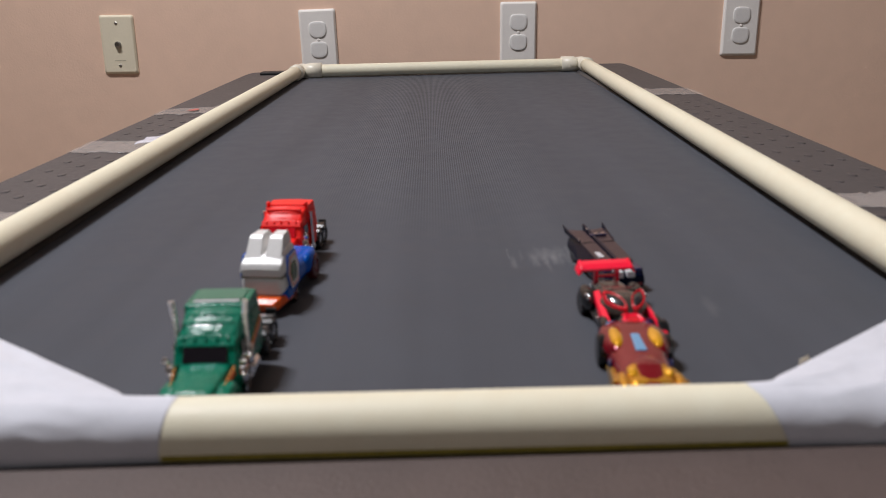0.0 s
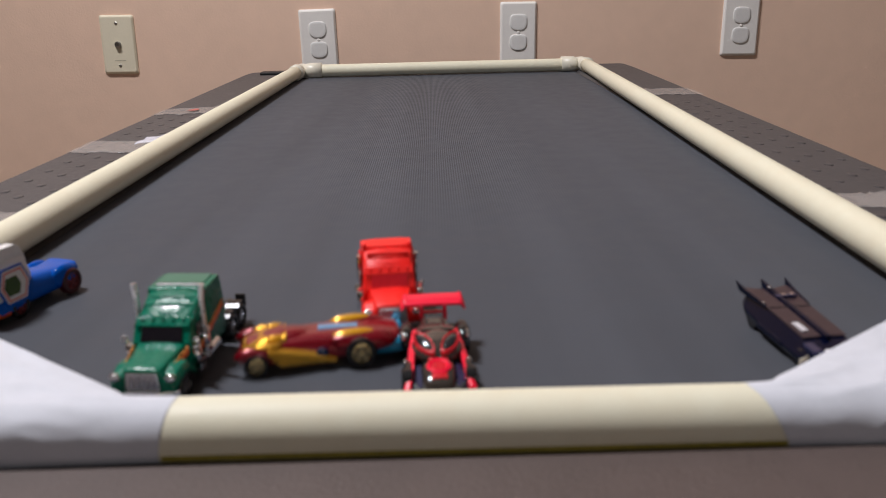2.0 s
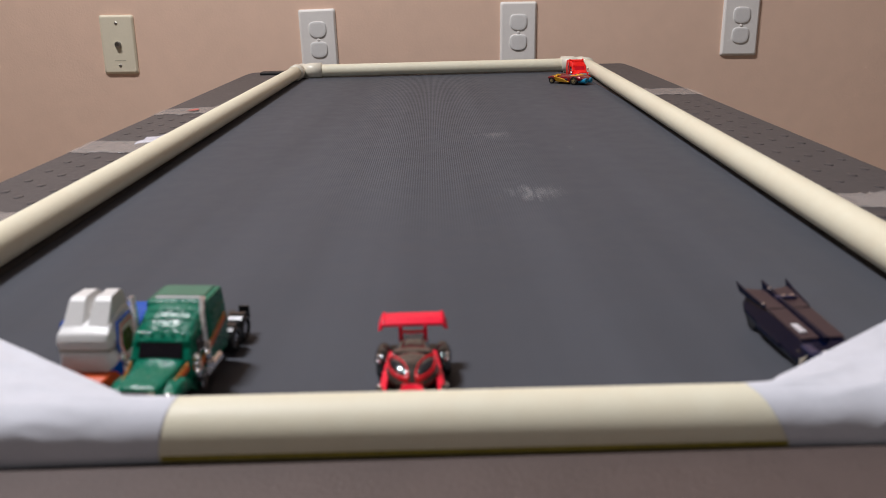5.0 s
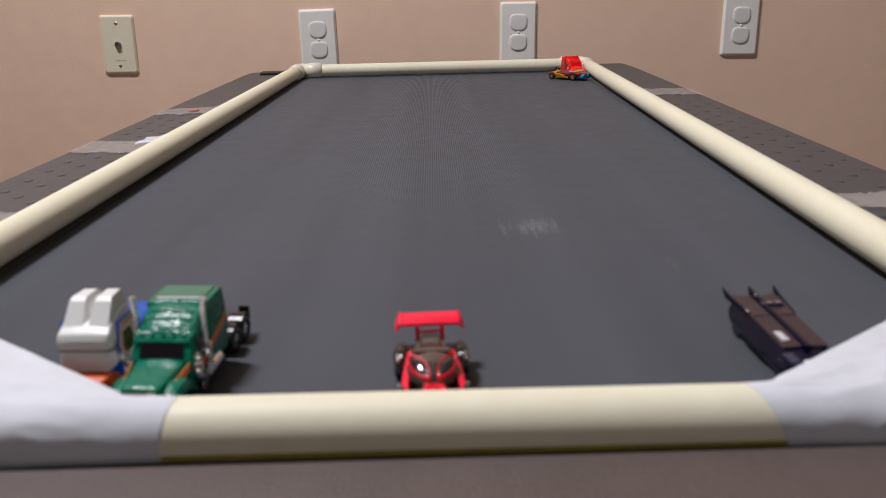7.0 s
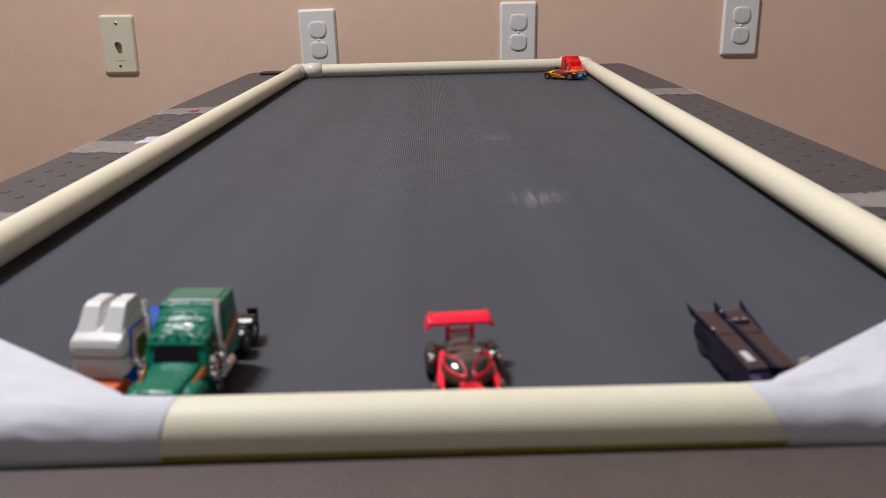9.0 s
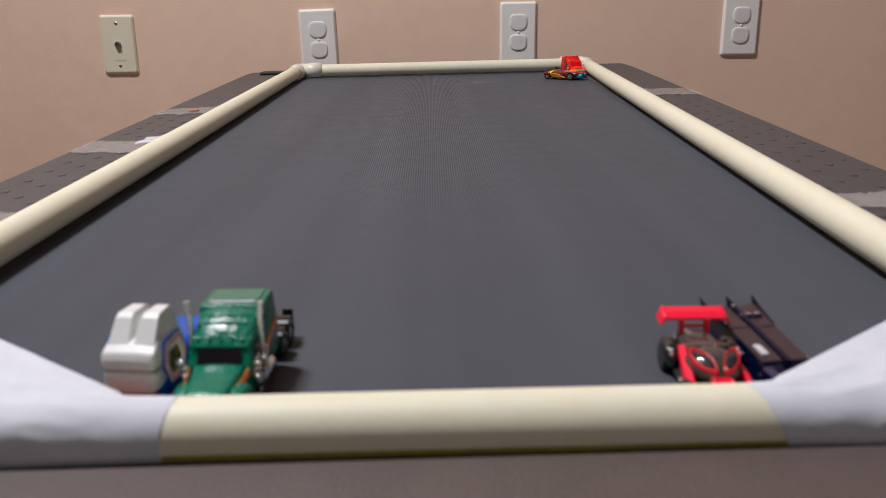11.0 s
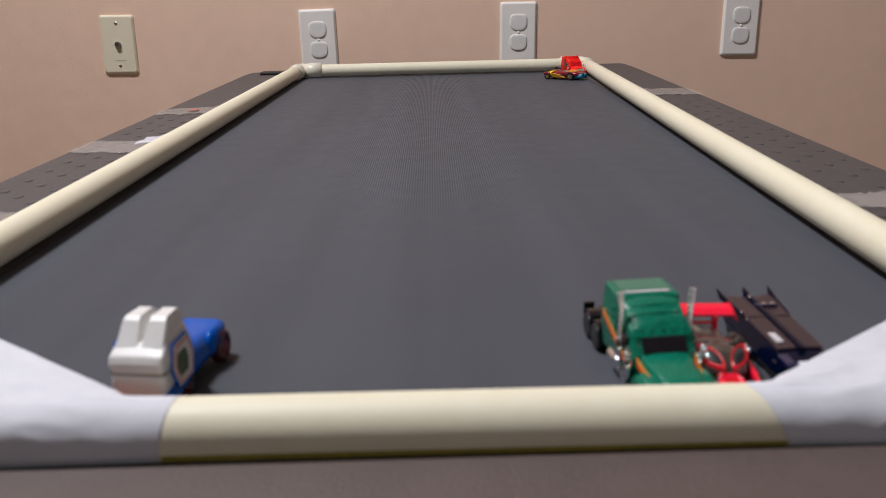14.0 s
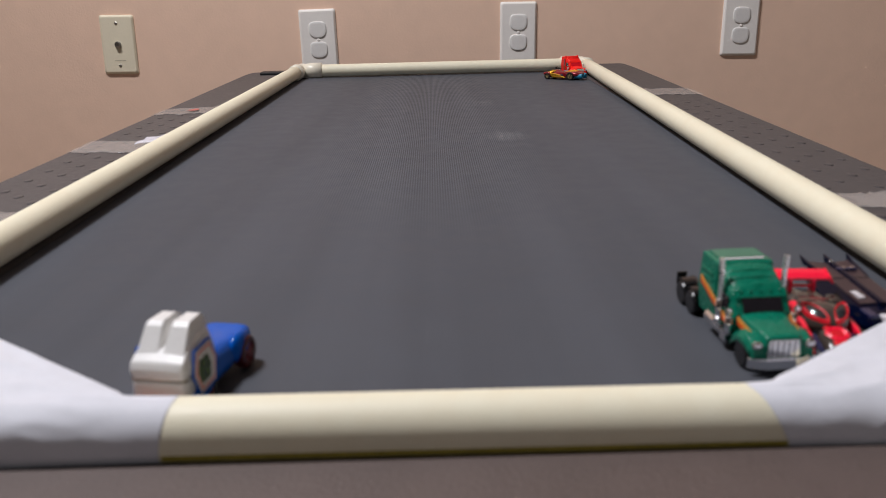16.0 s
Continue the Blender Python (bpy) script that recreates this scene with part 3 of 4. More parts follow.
        for s in (-1, 1):
            P("roof_corner", ball(s * 10.4, 2.6 * k, tall + 0.9, 1.3, 2.0, 1.5, 12, 8), paint, smooth=True)
    if strip:
        P("roof_lettering", block(-8.6, 8.6, 2.8 * k, 4.4 * k, tall + 0.3, tall + 0.75), PALE, "pale strip of unreadable lettering on the roof")
        P("roof_panel", block(-9.4, 9.4, 5.6 * k, 16.5 * k, tall + 0.2, tall + 0.62), GREEN_TOP, "greyish green roof panel")
    # nose
    P("grille", loft([[(-6.6, -37.3 * k, 7.4), (6.6, -37.3 * k, 7.4), (6.6, -36.4 * k, 7.4), (-6.6, -36.4 * k, 7.4)], [(-5.8, -37.2 * k, 14.2), (5.8, -37.2 * k, 14.2), (5.8, -36.2 * k, 14.6), (-5.8, -36.2 * k, 14.6)]]), trim, "chrome radiator grille", bevel=0.0011)
    for x in (-4.4, -2.2, 0, 2.2, 4.4):
        P("grille_bar", block(x - 0.35, x + 0.35, -37.8 * k, -37.0 * k, 8.2, 13.6), trim)
    P("bumper", loft([[(-13.2, -36.5 * k, 3.0), (-6, -39.0 * k, 2.8), (6, -39.0 * k, 2.8), (13.2, -36.5 * k, 3.0), (13.2, -35.2 * k, 3.0), (-13.2, -35.2 * k, 3.0)], [(-13.2, -36.5 * k, 7.2), (-6, -39.2 * k, 7.4), (6, -39.2 * k, 7.4), (13.2, -36.5 * k, 7.2), (13.2, -35.2 * k, 7.2), (-13.2, -35.2 * k, 7.2)]]), trim, "chrome front bumper", bevel=0.0004)
    if stripes:
        for s in (-1, 1):
            for mat, dz in ((AMBER, 0.0), (ORANGE, -1.7)):
                P("side_stripe", plate([(s * 12.95, 14.5 * k, 21.5 + dz), (s * 12.95, 14.5 * k, 23.0 + dz), (s * 12.4, -12.0 * k, 14.2 + dz), (s * 12.4, -12.0 * k, 12.8 + dz)], 0.25 * s), mat, "orange and amber slanting stripe")
                P("hood_stripe", plate([(s * 10.6, -18.5 * k, 15.4 + dz), (s * 10.4, -18.5 * k, 16.8 + dz), (s * 9.0, -31 * k, 14.2 + dz), (s * 9.2, -31 * k, 13.0 + dz)], 0.25 * s), mat)
    for s in (-1, 1):
        wheel(t, s * 10.6, -28 * k, 5.4, 4.4, TYRE, CHROME, 6)
        for y in (26, 38):
            wheel(t, s * 9.6, y * k, 5.6, 6.6, TYRE, CHROME, 6)
            P("quarter_fender", loft([[(s * 6.6, (y + 6.3 * math.cos(radians(a))) * k, 5.6 + 6.3 * math.sin(radians(a))), (s * 12.6, (y + 6.3 * math.cos(radians(a))) * k, 5.6 + 6.3 * math.sin(radians(a))), (s * 12.6, (y + 6.9 * math.cos(radians(a))) * k, 5.6 + 6.9 * math.sin(radians(a))), (s * 6.6, (y + 6.9 * math.cos(radians(a))) * k, 5.6 + 6.9 * math.sin(radians(a)))] for a in range(50, 131, 16)]), GLOSS_BLACK, "glossy black quarter fender")
    return t


green_truck = semi_truck("toy_semi_truck", "metallic green toy semi truck with chrome exhaust stacks", GREEN, 1.0, 32.5, True, True, True, GLASS, CHROME)
red_truck = semi_truck("toy_semi_truck", "bright red toy semi truck with a chrome grille", RED, 0.84, 31.0, False, False, False, WEB_RED, SATIN)


def helmet_car():
    t = toy("toy_helmet_car", "white and blue toy car with a helmet-shaped front", "toy car")

    def P(n, bm, mat, lab="", parent=None, **kw):
        bmesh.ops.scale(bm, vec=(0.75, 0.715, 0.96), verts=bm.verts)
        bmesh.ops.translate(bm, vec=(0, 3.6, 0), verts=bm.verts)
        return part(n, bm, mat, parent or t, lab, unit=MM, **kw)
    P("body", shell([(-34, 10, 12, 11, 4, 7, 9, 0.2), (-24, 11, 13.5, 12.5, 4, 9, 13, 0.3), (-8, 12, 14, 12, 4, 10, 18, 0.6), (6, 12, 14, 10.4, 4.0, 10, 17.5, 0.8), (20, 12, 14.2, 10, 4, 10.5, 15.4, 0.8), (36, 12, 14.2, 12.2, 4.2, 10.8, 15.2, 0.2), (40, 11.5, 13.6, 12.4, 5.5, 11.0, 16.0, 0.1), (42, 11, 13.2, 12.0, 6.5, 11.4, 15.6, 0.1)]), BLUE, "glossy blue car body", smooth=True, sub=2)
    for s in (-1, 1):
        P("rear_fender", ball(s * 11.6, 28, 10.6, 4.0, 13.0, 6.2, 18, 12), BLUE, smooth=True)
        P("front_fender", ball(s * 11.4, -17, 10.4, 4.0, 14, 6.4, 18, 12), BLUE, smooth=True)
        P("corner_panel", loft([[(s * 9.8, -37.4, 6.4), (s * 13.2, -36.6, 6.4), (s * 12.6, -36.0, 10.6), (s * 10.2, -36.4, 11.0)], [(s * 10.8, -33, 5.6), (s * 15.4, -32, 5.6), (s * 14.8, -32, 11.4), (s * 11.0, -32, 12.6)], [(s * 11.0, -23, 5.6), (s * 15.6, -23, 5.6), (s * 15.0, -23, 12.4), (s * 11.0, -23, 13.6)]]), BLUE, "blue front corner panel", bevel=0.0006)
    P("bumper", shell([(-46, 8, 10.0, 8.4, 3.2, 4.6, 6.6, 0.1), (-42, 11, 13.2, 11.6, 3.2, 5.2, 8.4, 0.2), (-34, 12, 15.0, 13.6, 3.4, 5.6, 9.6, 0.1), (-25, 12.5, 16.0, 15.4, 3.4, 5.0, 6.6, 0.1)]), ORANGE, "orange front bumper", bevel=0.0006)
    # helmet: two rounded halves above a jaw, a slit between them
    up = P("helmet_crown", shell([(-37.0, 11, 12.4, 11.6, 18.3, 20.5, 22.0, 0.3), (-35.6, 13, 14.0, 13.2, 18.3, 21, 24.4, 0.2), (-29, 13.8, 14.6, 12.4, 18.0, 22, 27.4, 0.3), (-13, 13.0, 14.2, 11.6, 17, 22, 29.4, 0.4), (-3, 12.0, 13.2, 10.6, 15, 21, 28.5, 0.4), (1.5, 9, 10, 8.0, 14, 19, 24, 0.3)]), WHITE, "white helmet with two raised lobes", bevel=0.0011)
    for s in (-1, 1):
        rings = []
        for y, x0, x1, zb, zt in ((-31.5, 0.9, 12.2, 25.6, 26.3), (-22, 1.4, 11.6, 26, 34.6), (-19.5, 1.6, 11.2, 26, 35.8), (-7, 1.8, 10.4, 26, 35.6), (-3, 1.8, 9.8, 26, 33.8), (1.0, 1.8, 8.4, 23, 28.5)):
            rings.append([(s * (x0 - 1.2), y, zb), (s * x0, y, zb + (zt - zb) * 0.5), (s * (x0 + 0.9), y, zt), (s * (x1 - 0.8), y, zt), (s * x1, y, zb + (zt - zb) * 0.6), (s * x1, y, zb)])
        P("lobe", loft(rings), WHITE, parent=up, bevel=0.0007)
    P("helmet_jaw", shell([(-37.2, 10.6, 12.4, 11.6, 8.5, 12, 17.4, 0.1), (-34.5, 12.4, 14.2, 13.6, 7.6, 12, 17.5, 0.1), (-24, 12.2, 14.0, 13.6, 8.4, 12, 17.6, 0.1), (-10, 12.0, 13.6, 13.2, 11.5, 14, 17.4, 0.1)]), WHITE, "white helmet jaw", bevel=0.0012)
    P("mouth_slit", loft([[(-13.2, -35.8, z), (13.2, -35.8, z), (9.6, -8, z), (-9.6, -8, z)] for z in (17.3, 18.5)]), SEAM, "dull tan slit between helmet and jaw")
    for s in (-1, 1):
        def hexagon(r, d):
            return [(s * (d - 0.04 * (r * 1.25 * math.cos(radians(a)) + 12) + 0.2 - 0.06 * r * math.sin(radians(a))), -18.0 + r * 1.25 * math.cos(radians(a)), 18.0 + 1.06 * r * math.sin(radians(a))) for a in (0, 50, 130, 180, 230, 310)]
        P("blue_outline", plate(hexagon(11.0, 14.4), 0.75 * s), BLUE)
        P("white_panel", plate(hexagon(9.9, 14.6), 0.8 * s), WHITE)
        P("coral_outline", plate(hexagon(9.0, 14.75), 0.85 * s), CORAL, "coral outline round the window")
        P("inner_panel", plate(hexagon(7.8, 14.9), 0.9 * s), WHITE)
        P("window", plate([(p[0] + s * 0.5, p[1] - 2.6, p[2]) for p in hexagon(5.4, 15.1)], 0.9 * s), OLIVE, "dark olive side window")
    for s in (-1, 1):
        wheel(t, s * 9.0, -7.5, 5.4, 4.0, TYRE, DARK_RED, 5, "dark red rim")
        wheel(t, s * 9.8, 25.5, 6.6, 4.4, WHEEL_RED, DARK_RED, 5, "dark red rim")
    return t


def finned_car():
    t = toy("toy_finned_car", "low black toy car with tail fins", "toy car")

    def P(n, bm, mat, lab="", **kw):
        bmesh.ops.scale(bm, vec=(0.89, 0.84, 0.86), verts=bm.verts)
        return part(n, bm, mat, t, lab, unit=MM, **kw)
    P("body", shell([(-37, 10.5, 11.6, 10.6, 2.6, 6, 9.6, 0.2), (-34, 11, 12.4, 11.2, 2.2, 7, 11.4, 0.3), (-20, 11.4, 13.0, 9.4, 2.2, 6, 13.6, 0.3), (5, 11.6, 13.2, 9.4, 2.4, 6.5, 15.0, 0.3), (30, 11.0, 12.8, 9.6, 3.2, 8, 15.6, 0.2), (35, 9.8, 11.4, 9.0, 5, 10, 15.2, 0.2)]), BLACK_PAINT, "gloss black body", bevel=0.0006)
    # top panels each side of the dark spine
    for s in (-1, 1):
        P("top_panel", loft([[(s * 1.6, -22, 13.8), (s * 9.8, -22, 13.6), (s * 9.8, -22, 14.5), (s * 1.6, -22, 14.8)], [(s * 1.6, 10, 15.2), (s * 10.2, 10, 15.2), (s * 10.2, 10, 16.1), (s * 1.6, 10, 16.3)], [(s * 1.6, 33, 15.9), (s * 11.2, 36, 16.2), (s * 11.2, 36, 17.2), (s * 1.6, 33, 16.9)]]), BRONZE_PLATE, "brown grey metallic top panel", bevel=0.0003)
        P("tail_fin", loft([[(s * 9.4, 12, 15.2), (s * 10.9, 12, 15.2), (s * 10.9, 13, 16.4), (s * 9.9, 13, 16.4)], [(s * 10.2, 30, 15.0), (s * 12.0, 30, 14.6), (s * 12.4, 32, 17.8), (s * 11.6, 32, 17.8)], [(s * 11.4, 37, 15.4), (s * 12.6, 37, 15.2), (s * 13.0, 41, 19.2), (s * 12.4, 41, 19.2)]]), BLACK_PAINT, "upswept tail fin")
        P("side_intake", block(*sorted((s * 11.6, s * 13.3)), -10, 14, 4.5, 7.5), BLACK_PAINT, bevel=0.0004)
        P("headlight", block(*sorted((s * 0.9, s * 5.6)), -37.8, -31.5, 9.0, 13.0), PALE, "pale square lamp", bevel=0.0006)
        P("tail_light", block(*sorted((s * 5.4, s * 9.6)), -38.0, -36.6, 4.4, 5.8), DARK_RED)
        P("canopy_side", block(*sorted((s * 6.4, s * 11.2)), -35, -24, 10.5, 13.2), NAVY, bevel=0.0008)
    P("spine", loft([[(-1.5, -24, 13.4), (1.5, -24, 13.4), (1.1, -24, 15.6), (-1.1, -24, 15.6)], [(-1.5, 20, 15.2), (1.5, 20, 15.2), (0.9, 20, 17.6), (-0.9, 20, 17.6)], [(-1.2, 36, 15.6), (1.2, 36, 15.6), (0.5, 40, 19.4), (-0.5, 40, 19.4)]]), BLACK_PAINT, "dark centre spine")
    P("cross_vent", block(-1.5, 8.6, 19.5, 23.0, 16.6, 17.8), NAVY, "dark slotted vent", bevel=0.0004)
    # chrome chips and beads stand in for bright glints on vent and fins
    for x in (1.2, 5.2):
        P("vent_glint", block(x, x + 2.0, 20.0, 22.0, 17.5, 18.3), CHROME)
    for x, y, z in ((-10.2, 15, 16.4), (-0.6, 30, 18.4)):
        P("fin_glint", ball(x, y, z, 0.9, 1.2, 0.9, 10, 6), CHROME, "small chrome bead set in for a glint", smooth=True)
    P("panel_line", block(-9.8, 9.8, 9.4, 9.9, 15.9, 16.45), BLACK)
    P("pale_decal", block(-8.0, -5.0, -17, -7.5, 14.5, 15.6), PALE, "pale rectangular decal")
    for s in (-1, 1):
        for y, r in ((-20, 4.6), (19.5, 5.0)):
            wheel(t, s * 8.8, y, r * 0.92, 3.2, GLOSS_BLACK, BLACK_PAINT, 5)
    return t


def web_car():
    t = toy("toy_race_car", "red and black toy race car with a red rear wing", "toy car")

    def P(n, bm, mat, lab="", **kw):
        bmesh.ops.scale(bm, vec=(0.97, 0.9, 0.85), verts=bm.verts)
        return part(n, bm, mat, t, lab, unit=MM, **kw)
    P("chassis", shell([(-29, 8, 10, 8, 2.4, 4, 6, 0.1), (-25, 11, 12, 10, 2.2, 4.5, 7, 0.1), (0, 11, 12.2, 10, 2.2, 5, 8, 0.1), (32, 10, 11.6, 10, 2.6, 6, 9, 0.1)]), BLACK, bevel=0.0005)
    P("nose", shell([(-29.5, 4.2, 5.0, 4.2, 3.2, 5, 7.2, 0.3), (-27, 5.4, 6.2, 5.0, 3.2, 6.5, 9.4, 0.4), (-20, 6.2, 7.2, 5.4, 3.4, 8, 12.2, 0.5), (-12, 6.8, 7.8, 5.6, 3.6, 9, 13.8, 0.5)]), SMOKE, "smoky brown nose", smooth=True, sub=2)
    P("nose_plate", shell([(-26.5, 2.6, 3.2, 2.6, 8.6, 9.6, 10.4, 0.2), (-14, 3.6, 4.2, 3.4, 11.8, 13.0, 14.0, 0.3)]), WEB_RED, bevel=0.0005)
    P("canopy", ball(0, -2, 12.4, 10.2, 13.5, 7.4, 20, 12), SMOKE, "smoked dome windscreen", smooth=True)
    for s in (-1, 1):
        # slanted almond window on each side of the canopy, in a thick frame
        def almond(k, lift, out):
            ring = []
            for i in range(24):
                a = i * math.tau / 24
                e = Vector((2.6 * k * math.sin(a) * (0.55 + 0.45 * abs(math.sin(a))), 7.4 * k * math.cos(a), 0))
                e = Matrix.Rotation(-s * radians(27), 3, "Z") @ e
                o = Vector((5.2 * s, -7.6, 0)) + e * (1 + out)
                ring.append(o + Vector((0, 0, 18.5 - abs(o.x) * 0.26 + (o.y + 9) * 0.42 + lift)))
            return ring
        P("window_frame", loft([almond(0.84, 0.2, 0), almond(0.88, 0.8, 0), almond(0.98, 0.8, 0.02), almond(1.05, 0.1, 0.04), almond(1.02, -2.0, 0.03)], False), WEB_RED, "red slanted window frame", smooth=True)
        P("eye_window", loft([almond(0.9, 0.1, 0), almond(0.6, 0.8, 0), almond(0.25, 1.1, 0), almond(0.02, 1.15, 0)]), LENS, "glossy dark slanted window", smooth=True)
        # side arms running from the rear to the front corners
        P("side_arm", loft([[(s * 6.0, 14, 11), (s * 9.4, 14, 11), (s * 9.4, 14, 14.5), (s * 6.2, 14, 15.4)], [(s * 8.6, -4, 9), (s * 11.6, -4, 9), (s * 11.4, -4, 13.0), (s * 8.8, -4, 14.4)], [(s * 9.4, -20, 7), (s * 12.6, -20, 7), (s * 12.2, -20, 10.4), (s * 9.6, -20, 11.6)], [(s * 11.0, -29, 3.6), (s * 14.4, -29, 3.6), (s * 13.8, -29, 6.2), (s * 11.2, -29, 6.8)]]), RED_PLASTIC, "red side arm", bevel=0.0007)
        P("blue_panel", loft([[(s * 6.6, -14, 5), (s * 9.2, -14, 5), (s * 9.0, -14, 9.6), (s * 6.8, -14, 10.4)], [(s * 6.8, -27, 4), (s * 10.4, -27, 4), (s * 10.0, -27, 6.2), (s * 6.6, -27, 6.8)]]), NAVY, "dark blue panel")
        P("rear_fender", ball(s * 11.6, 17, 9.8, 3.6, 10.5, 6.0, 18, 12), GLOSS_BLACK, "glossy black rear fender", smooth=True)
        P("front_fender", ball(s * 11.2, -15, 7.6, 2.6, 8.0, 4.6, 16, 10), GLOSS_BLACK, "glossy black front fender", smooth=True)
        for y in (-12, -7, 7, 11.5):
            P("exhaust", ball(s * (12.6 if y < 0 else 13.2), y, 8.6 if y < 0 else 13.4, 1.0, 1.3, 1.1, 10, 6), CHROME, smooth=True)
        P("wing_strut", block(*sorted((s * 4.2, s * 5.8)), 25, 30, 12, 21.5), RED_PLASTIC, bevel=0.0004)
        P("wing_end", loft([[(s * 12.2, 25.0, 19.6), (s * 14.2, 25.0, 18.6), (s * 14.2, 33.5, 19.6), (s * 12.2, 33.5, 20.6)], [(s * 11.0, 26.5, 23.4), (s * 12.6, 26.5, 22.8), (s * 12.4, 33.5, 25.0), (s * 11.0, 33.5, 25.6)]]), RED_PLASTIC, bevel=0.0008)
        P("tail_lamp", block(*sorted((s * 2.6, s * 5.6)), 33.5, 34.8, 8, 10), PALE)
    ring = []
    for i in range(18):
        a = i * math.tau / 18
        c = Vector((3.8 * math.cos(a), -19.5 + 3.4 * math.sin(a), 12.4 + 0.30 * 3.4 * math.sin(a)))
        o = Vector((math.cos(a), math.sin(a), 0))
        ring.append([c + o * (1.1 * math.cos(q)) + Vector((0, 0, 1.0 * math.sin(q))) for q in (0, 1.57, 3.14, 4.71)])
    P("nose_ring", loft(ring + ring[:1], False), RED_PLASTIC, "red ring on the nose")
    P("engine_cover", shell([(9, 6.5, 7.4, 5.6, 8, 13, 17.6, 0.4), (20, 6.2, 7.0, 4.8, 8, 12.5, 16.6, 0.4), (33, 5.4, 6.0, 4.0, 8, 11, 13.6, 0.2)]), SMOKE, bevel=0.0007)
    P("roof_band", shell([(4, 8.2, 8.6, 7.6, 15.6, 17.0, 18.6, 0.5), (9, 7.6, 8.0, 6.8, 15.4, 16.8, 18.2, 0.4)]), SMOKE, bevel=0.0006)
    P("wing", shell([(25.5, 12.8, 12.8, 12.4, 20.8, 21.4, 22.0, 0.2), (29, 13.0, 13.0, 12.6, 21.8, 22.6, 23.6, 0.2), (33.5, 12.8, 12.8, 12.4, 22.4, 23.6, 24.4, 0.1)]), RED_PLASTIC, "wide red rear wing", bevel=0.0006)
    P("wing_bar", block(-4.4, 4.4, 25.5, 27.5, 17.4, 18.4), RED_PLASTIC)
    for s in (-1, 1):
        wheel(t, s * 11.8, -18, 5.0, 4.2, TYRE, CHROME, 5)
        wheel(t, s * 11.8, 17, 5.5, 4.8, TYRE, CHROME, 5)
    return t


def gold_car():
    t = toy("toy_roadster", "dark red and gold toy car with a blue tail", "toy car")

    def P(n, bm, mat, lab="", **kw):
        bmesh.ops.scale(bm, vec=(1, 0.95, 0.88), verts=bm.verts)
        return part(n, bm, mat, t, lab, unit=MM, **kw)
    P("body", shell([(-36.8, 5.5, 7.5, 5.5, 4.0, 6, 8.0, 0.3), (-34.6, 8.5, 11.0, 8.5, 3.4, 7, 10.2, 0.5), (-27, 10.5, 13.2, 10.0, 3.0, 8, 13.2, 0.9), (-14, 9.6, 11.2, 7.8, 3.0, 8, 14.4, 1.0), (0, 9.6, 11.4, 8.4, 3.0, 8, 14.4, 0.8), (14, 10.6, 13.6, 9.4, 3.2, 9, 14.2, 0.6), (23, 10.2, 13.0, 9.4, 5.4, 9.5, 14.0, 0.4), (29, 8.5, 11.0, 8.0, 8.0, 10.5, 13.4, 0.3), (32, 6.5, 9.0, 6.8, 9.0, 10.6, 12.8, 0.2)]), CANDY_RED, "candy dark red body", smooth=True, sub=2)
    P("cockpit", ball(0, -15, 13.2, 6.6, 10, 3.6, 18, 10), CANDY_RED, "dark red cockpit bulge", smooth=True)
    P("chest_window", loft([[(-2.3, -3, 14.7), (2.3, -3, 14.7), (2.1, -3, 15.8), (-2.1, -3, 15.8)], [(-1.8, 14, 14.2), (1.8, 14, 14.2), (1.6, 14, 15.2), (-1.6, 14, 15.2)]]), SKY_BLUE, "light blue window strip", bevel=0.0004)
    P("mask", shell([(-34.6, 5.0, 6.8, 5.4, 8.0, 9.6, 11.2, 0.2), (-27, 6.6, 8.2, 6.4, 10.6, 12.6, 14.4, 0.3), (-16, 6.6, 8.0, 6.0, 12, 14.2, 16.2, 0.3)]), GOLD, "gold nose mask", bevel=0.0006)
    P("brow", shell([(-33, 3.4, 4.6, 3.8, 9.6, 11.2, 12.7, 0.3), (-17, 4.4, 5.2, 4.2, 12.6, 15.0, 17.0, 0.3)]), CANDY_RED, bevel=0.0006)
    for s in (-1, 1):
        P("blister", ball(s * 7.6, 12, 14.0, 2.9, 9.6, 2.6, 18, 10), GOLD_LENS, "amber gold blister", smooth=True)
        P("blister_rim", ball(s * 7.8, 14, 12.4, 4.4, 14.0, 3.4, 18, 10), CANDY_RED, smooth=True)
        P("headlight", ball(s * 6.2, -21, 15.0, 1.9, 3.4, 1.5, 12, 8), GOLD_LENS, "gold headlight", smooth=True)
        P("side_panel", loft([[(s * 11.0, -24, 9.6), (s * 13.6, -24, 10.2), (s * 13.2, -24, 12.6), (s * 10.2, -24, 13.0)], [(s * 11.0, -19, 3.8), (s * 13.4, -19, 4.2), (s * 12.8, -19, 11.4), (s * 10.4, -19, 12.2)], [(s * 10.4, -7, 3.6), (s * 12.3, -7, 4.0), (s * 12.1, -7, 8.8), (s * 10.4, -7, 9.8)], [(s * 10.4, 4, 3.4), (s * 12.2, 4, 3.6), (s * 12.0, 4, 4.8), (s * 10.4, 4, 5.2)]]), GOLD, "gold side panel", bevel=0.0005)
        P("side_vent", ball(s * 11.3, -2, 8.4, 0.9, 2.8, 2.4, 12, 8), NAVY, smooth=True)
        P("front_arch", ball(s * 10.0, -29, 9.6, 3.0, 9.0, 3.8, 18, 10), CANDY_RED, smooth=True)
        P("rear_arch", ball(s * 10.0, 16, 10.4, 3.4, 13.0, 4.4, 18, 10), CANDY_RED, smooth=True)
        P("gold_flash", ball(s * 9.6, -24, 13.2, 2.0, 6.4, 1.3, 14, 8), GOLD, smooth=True)
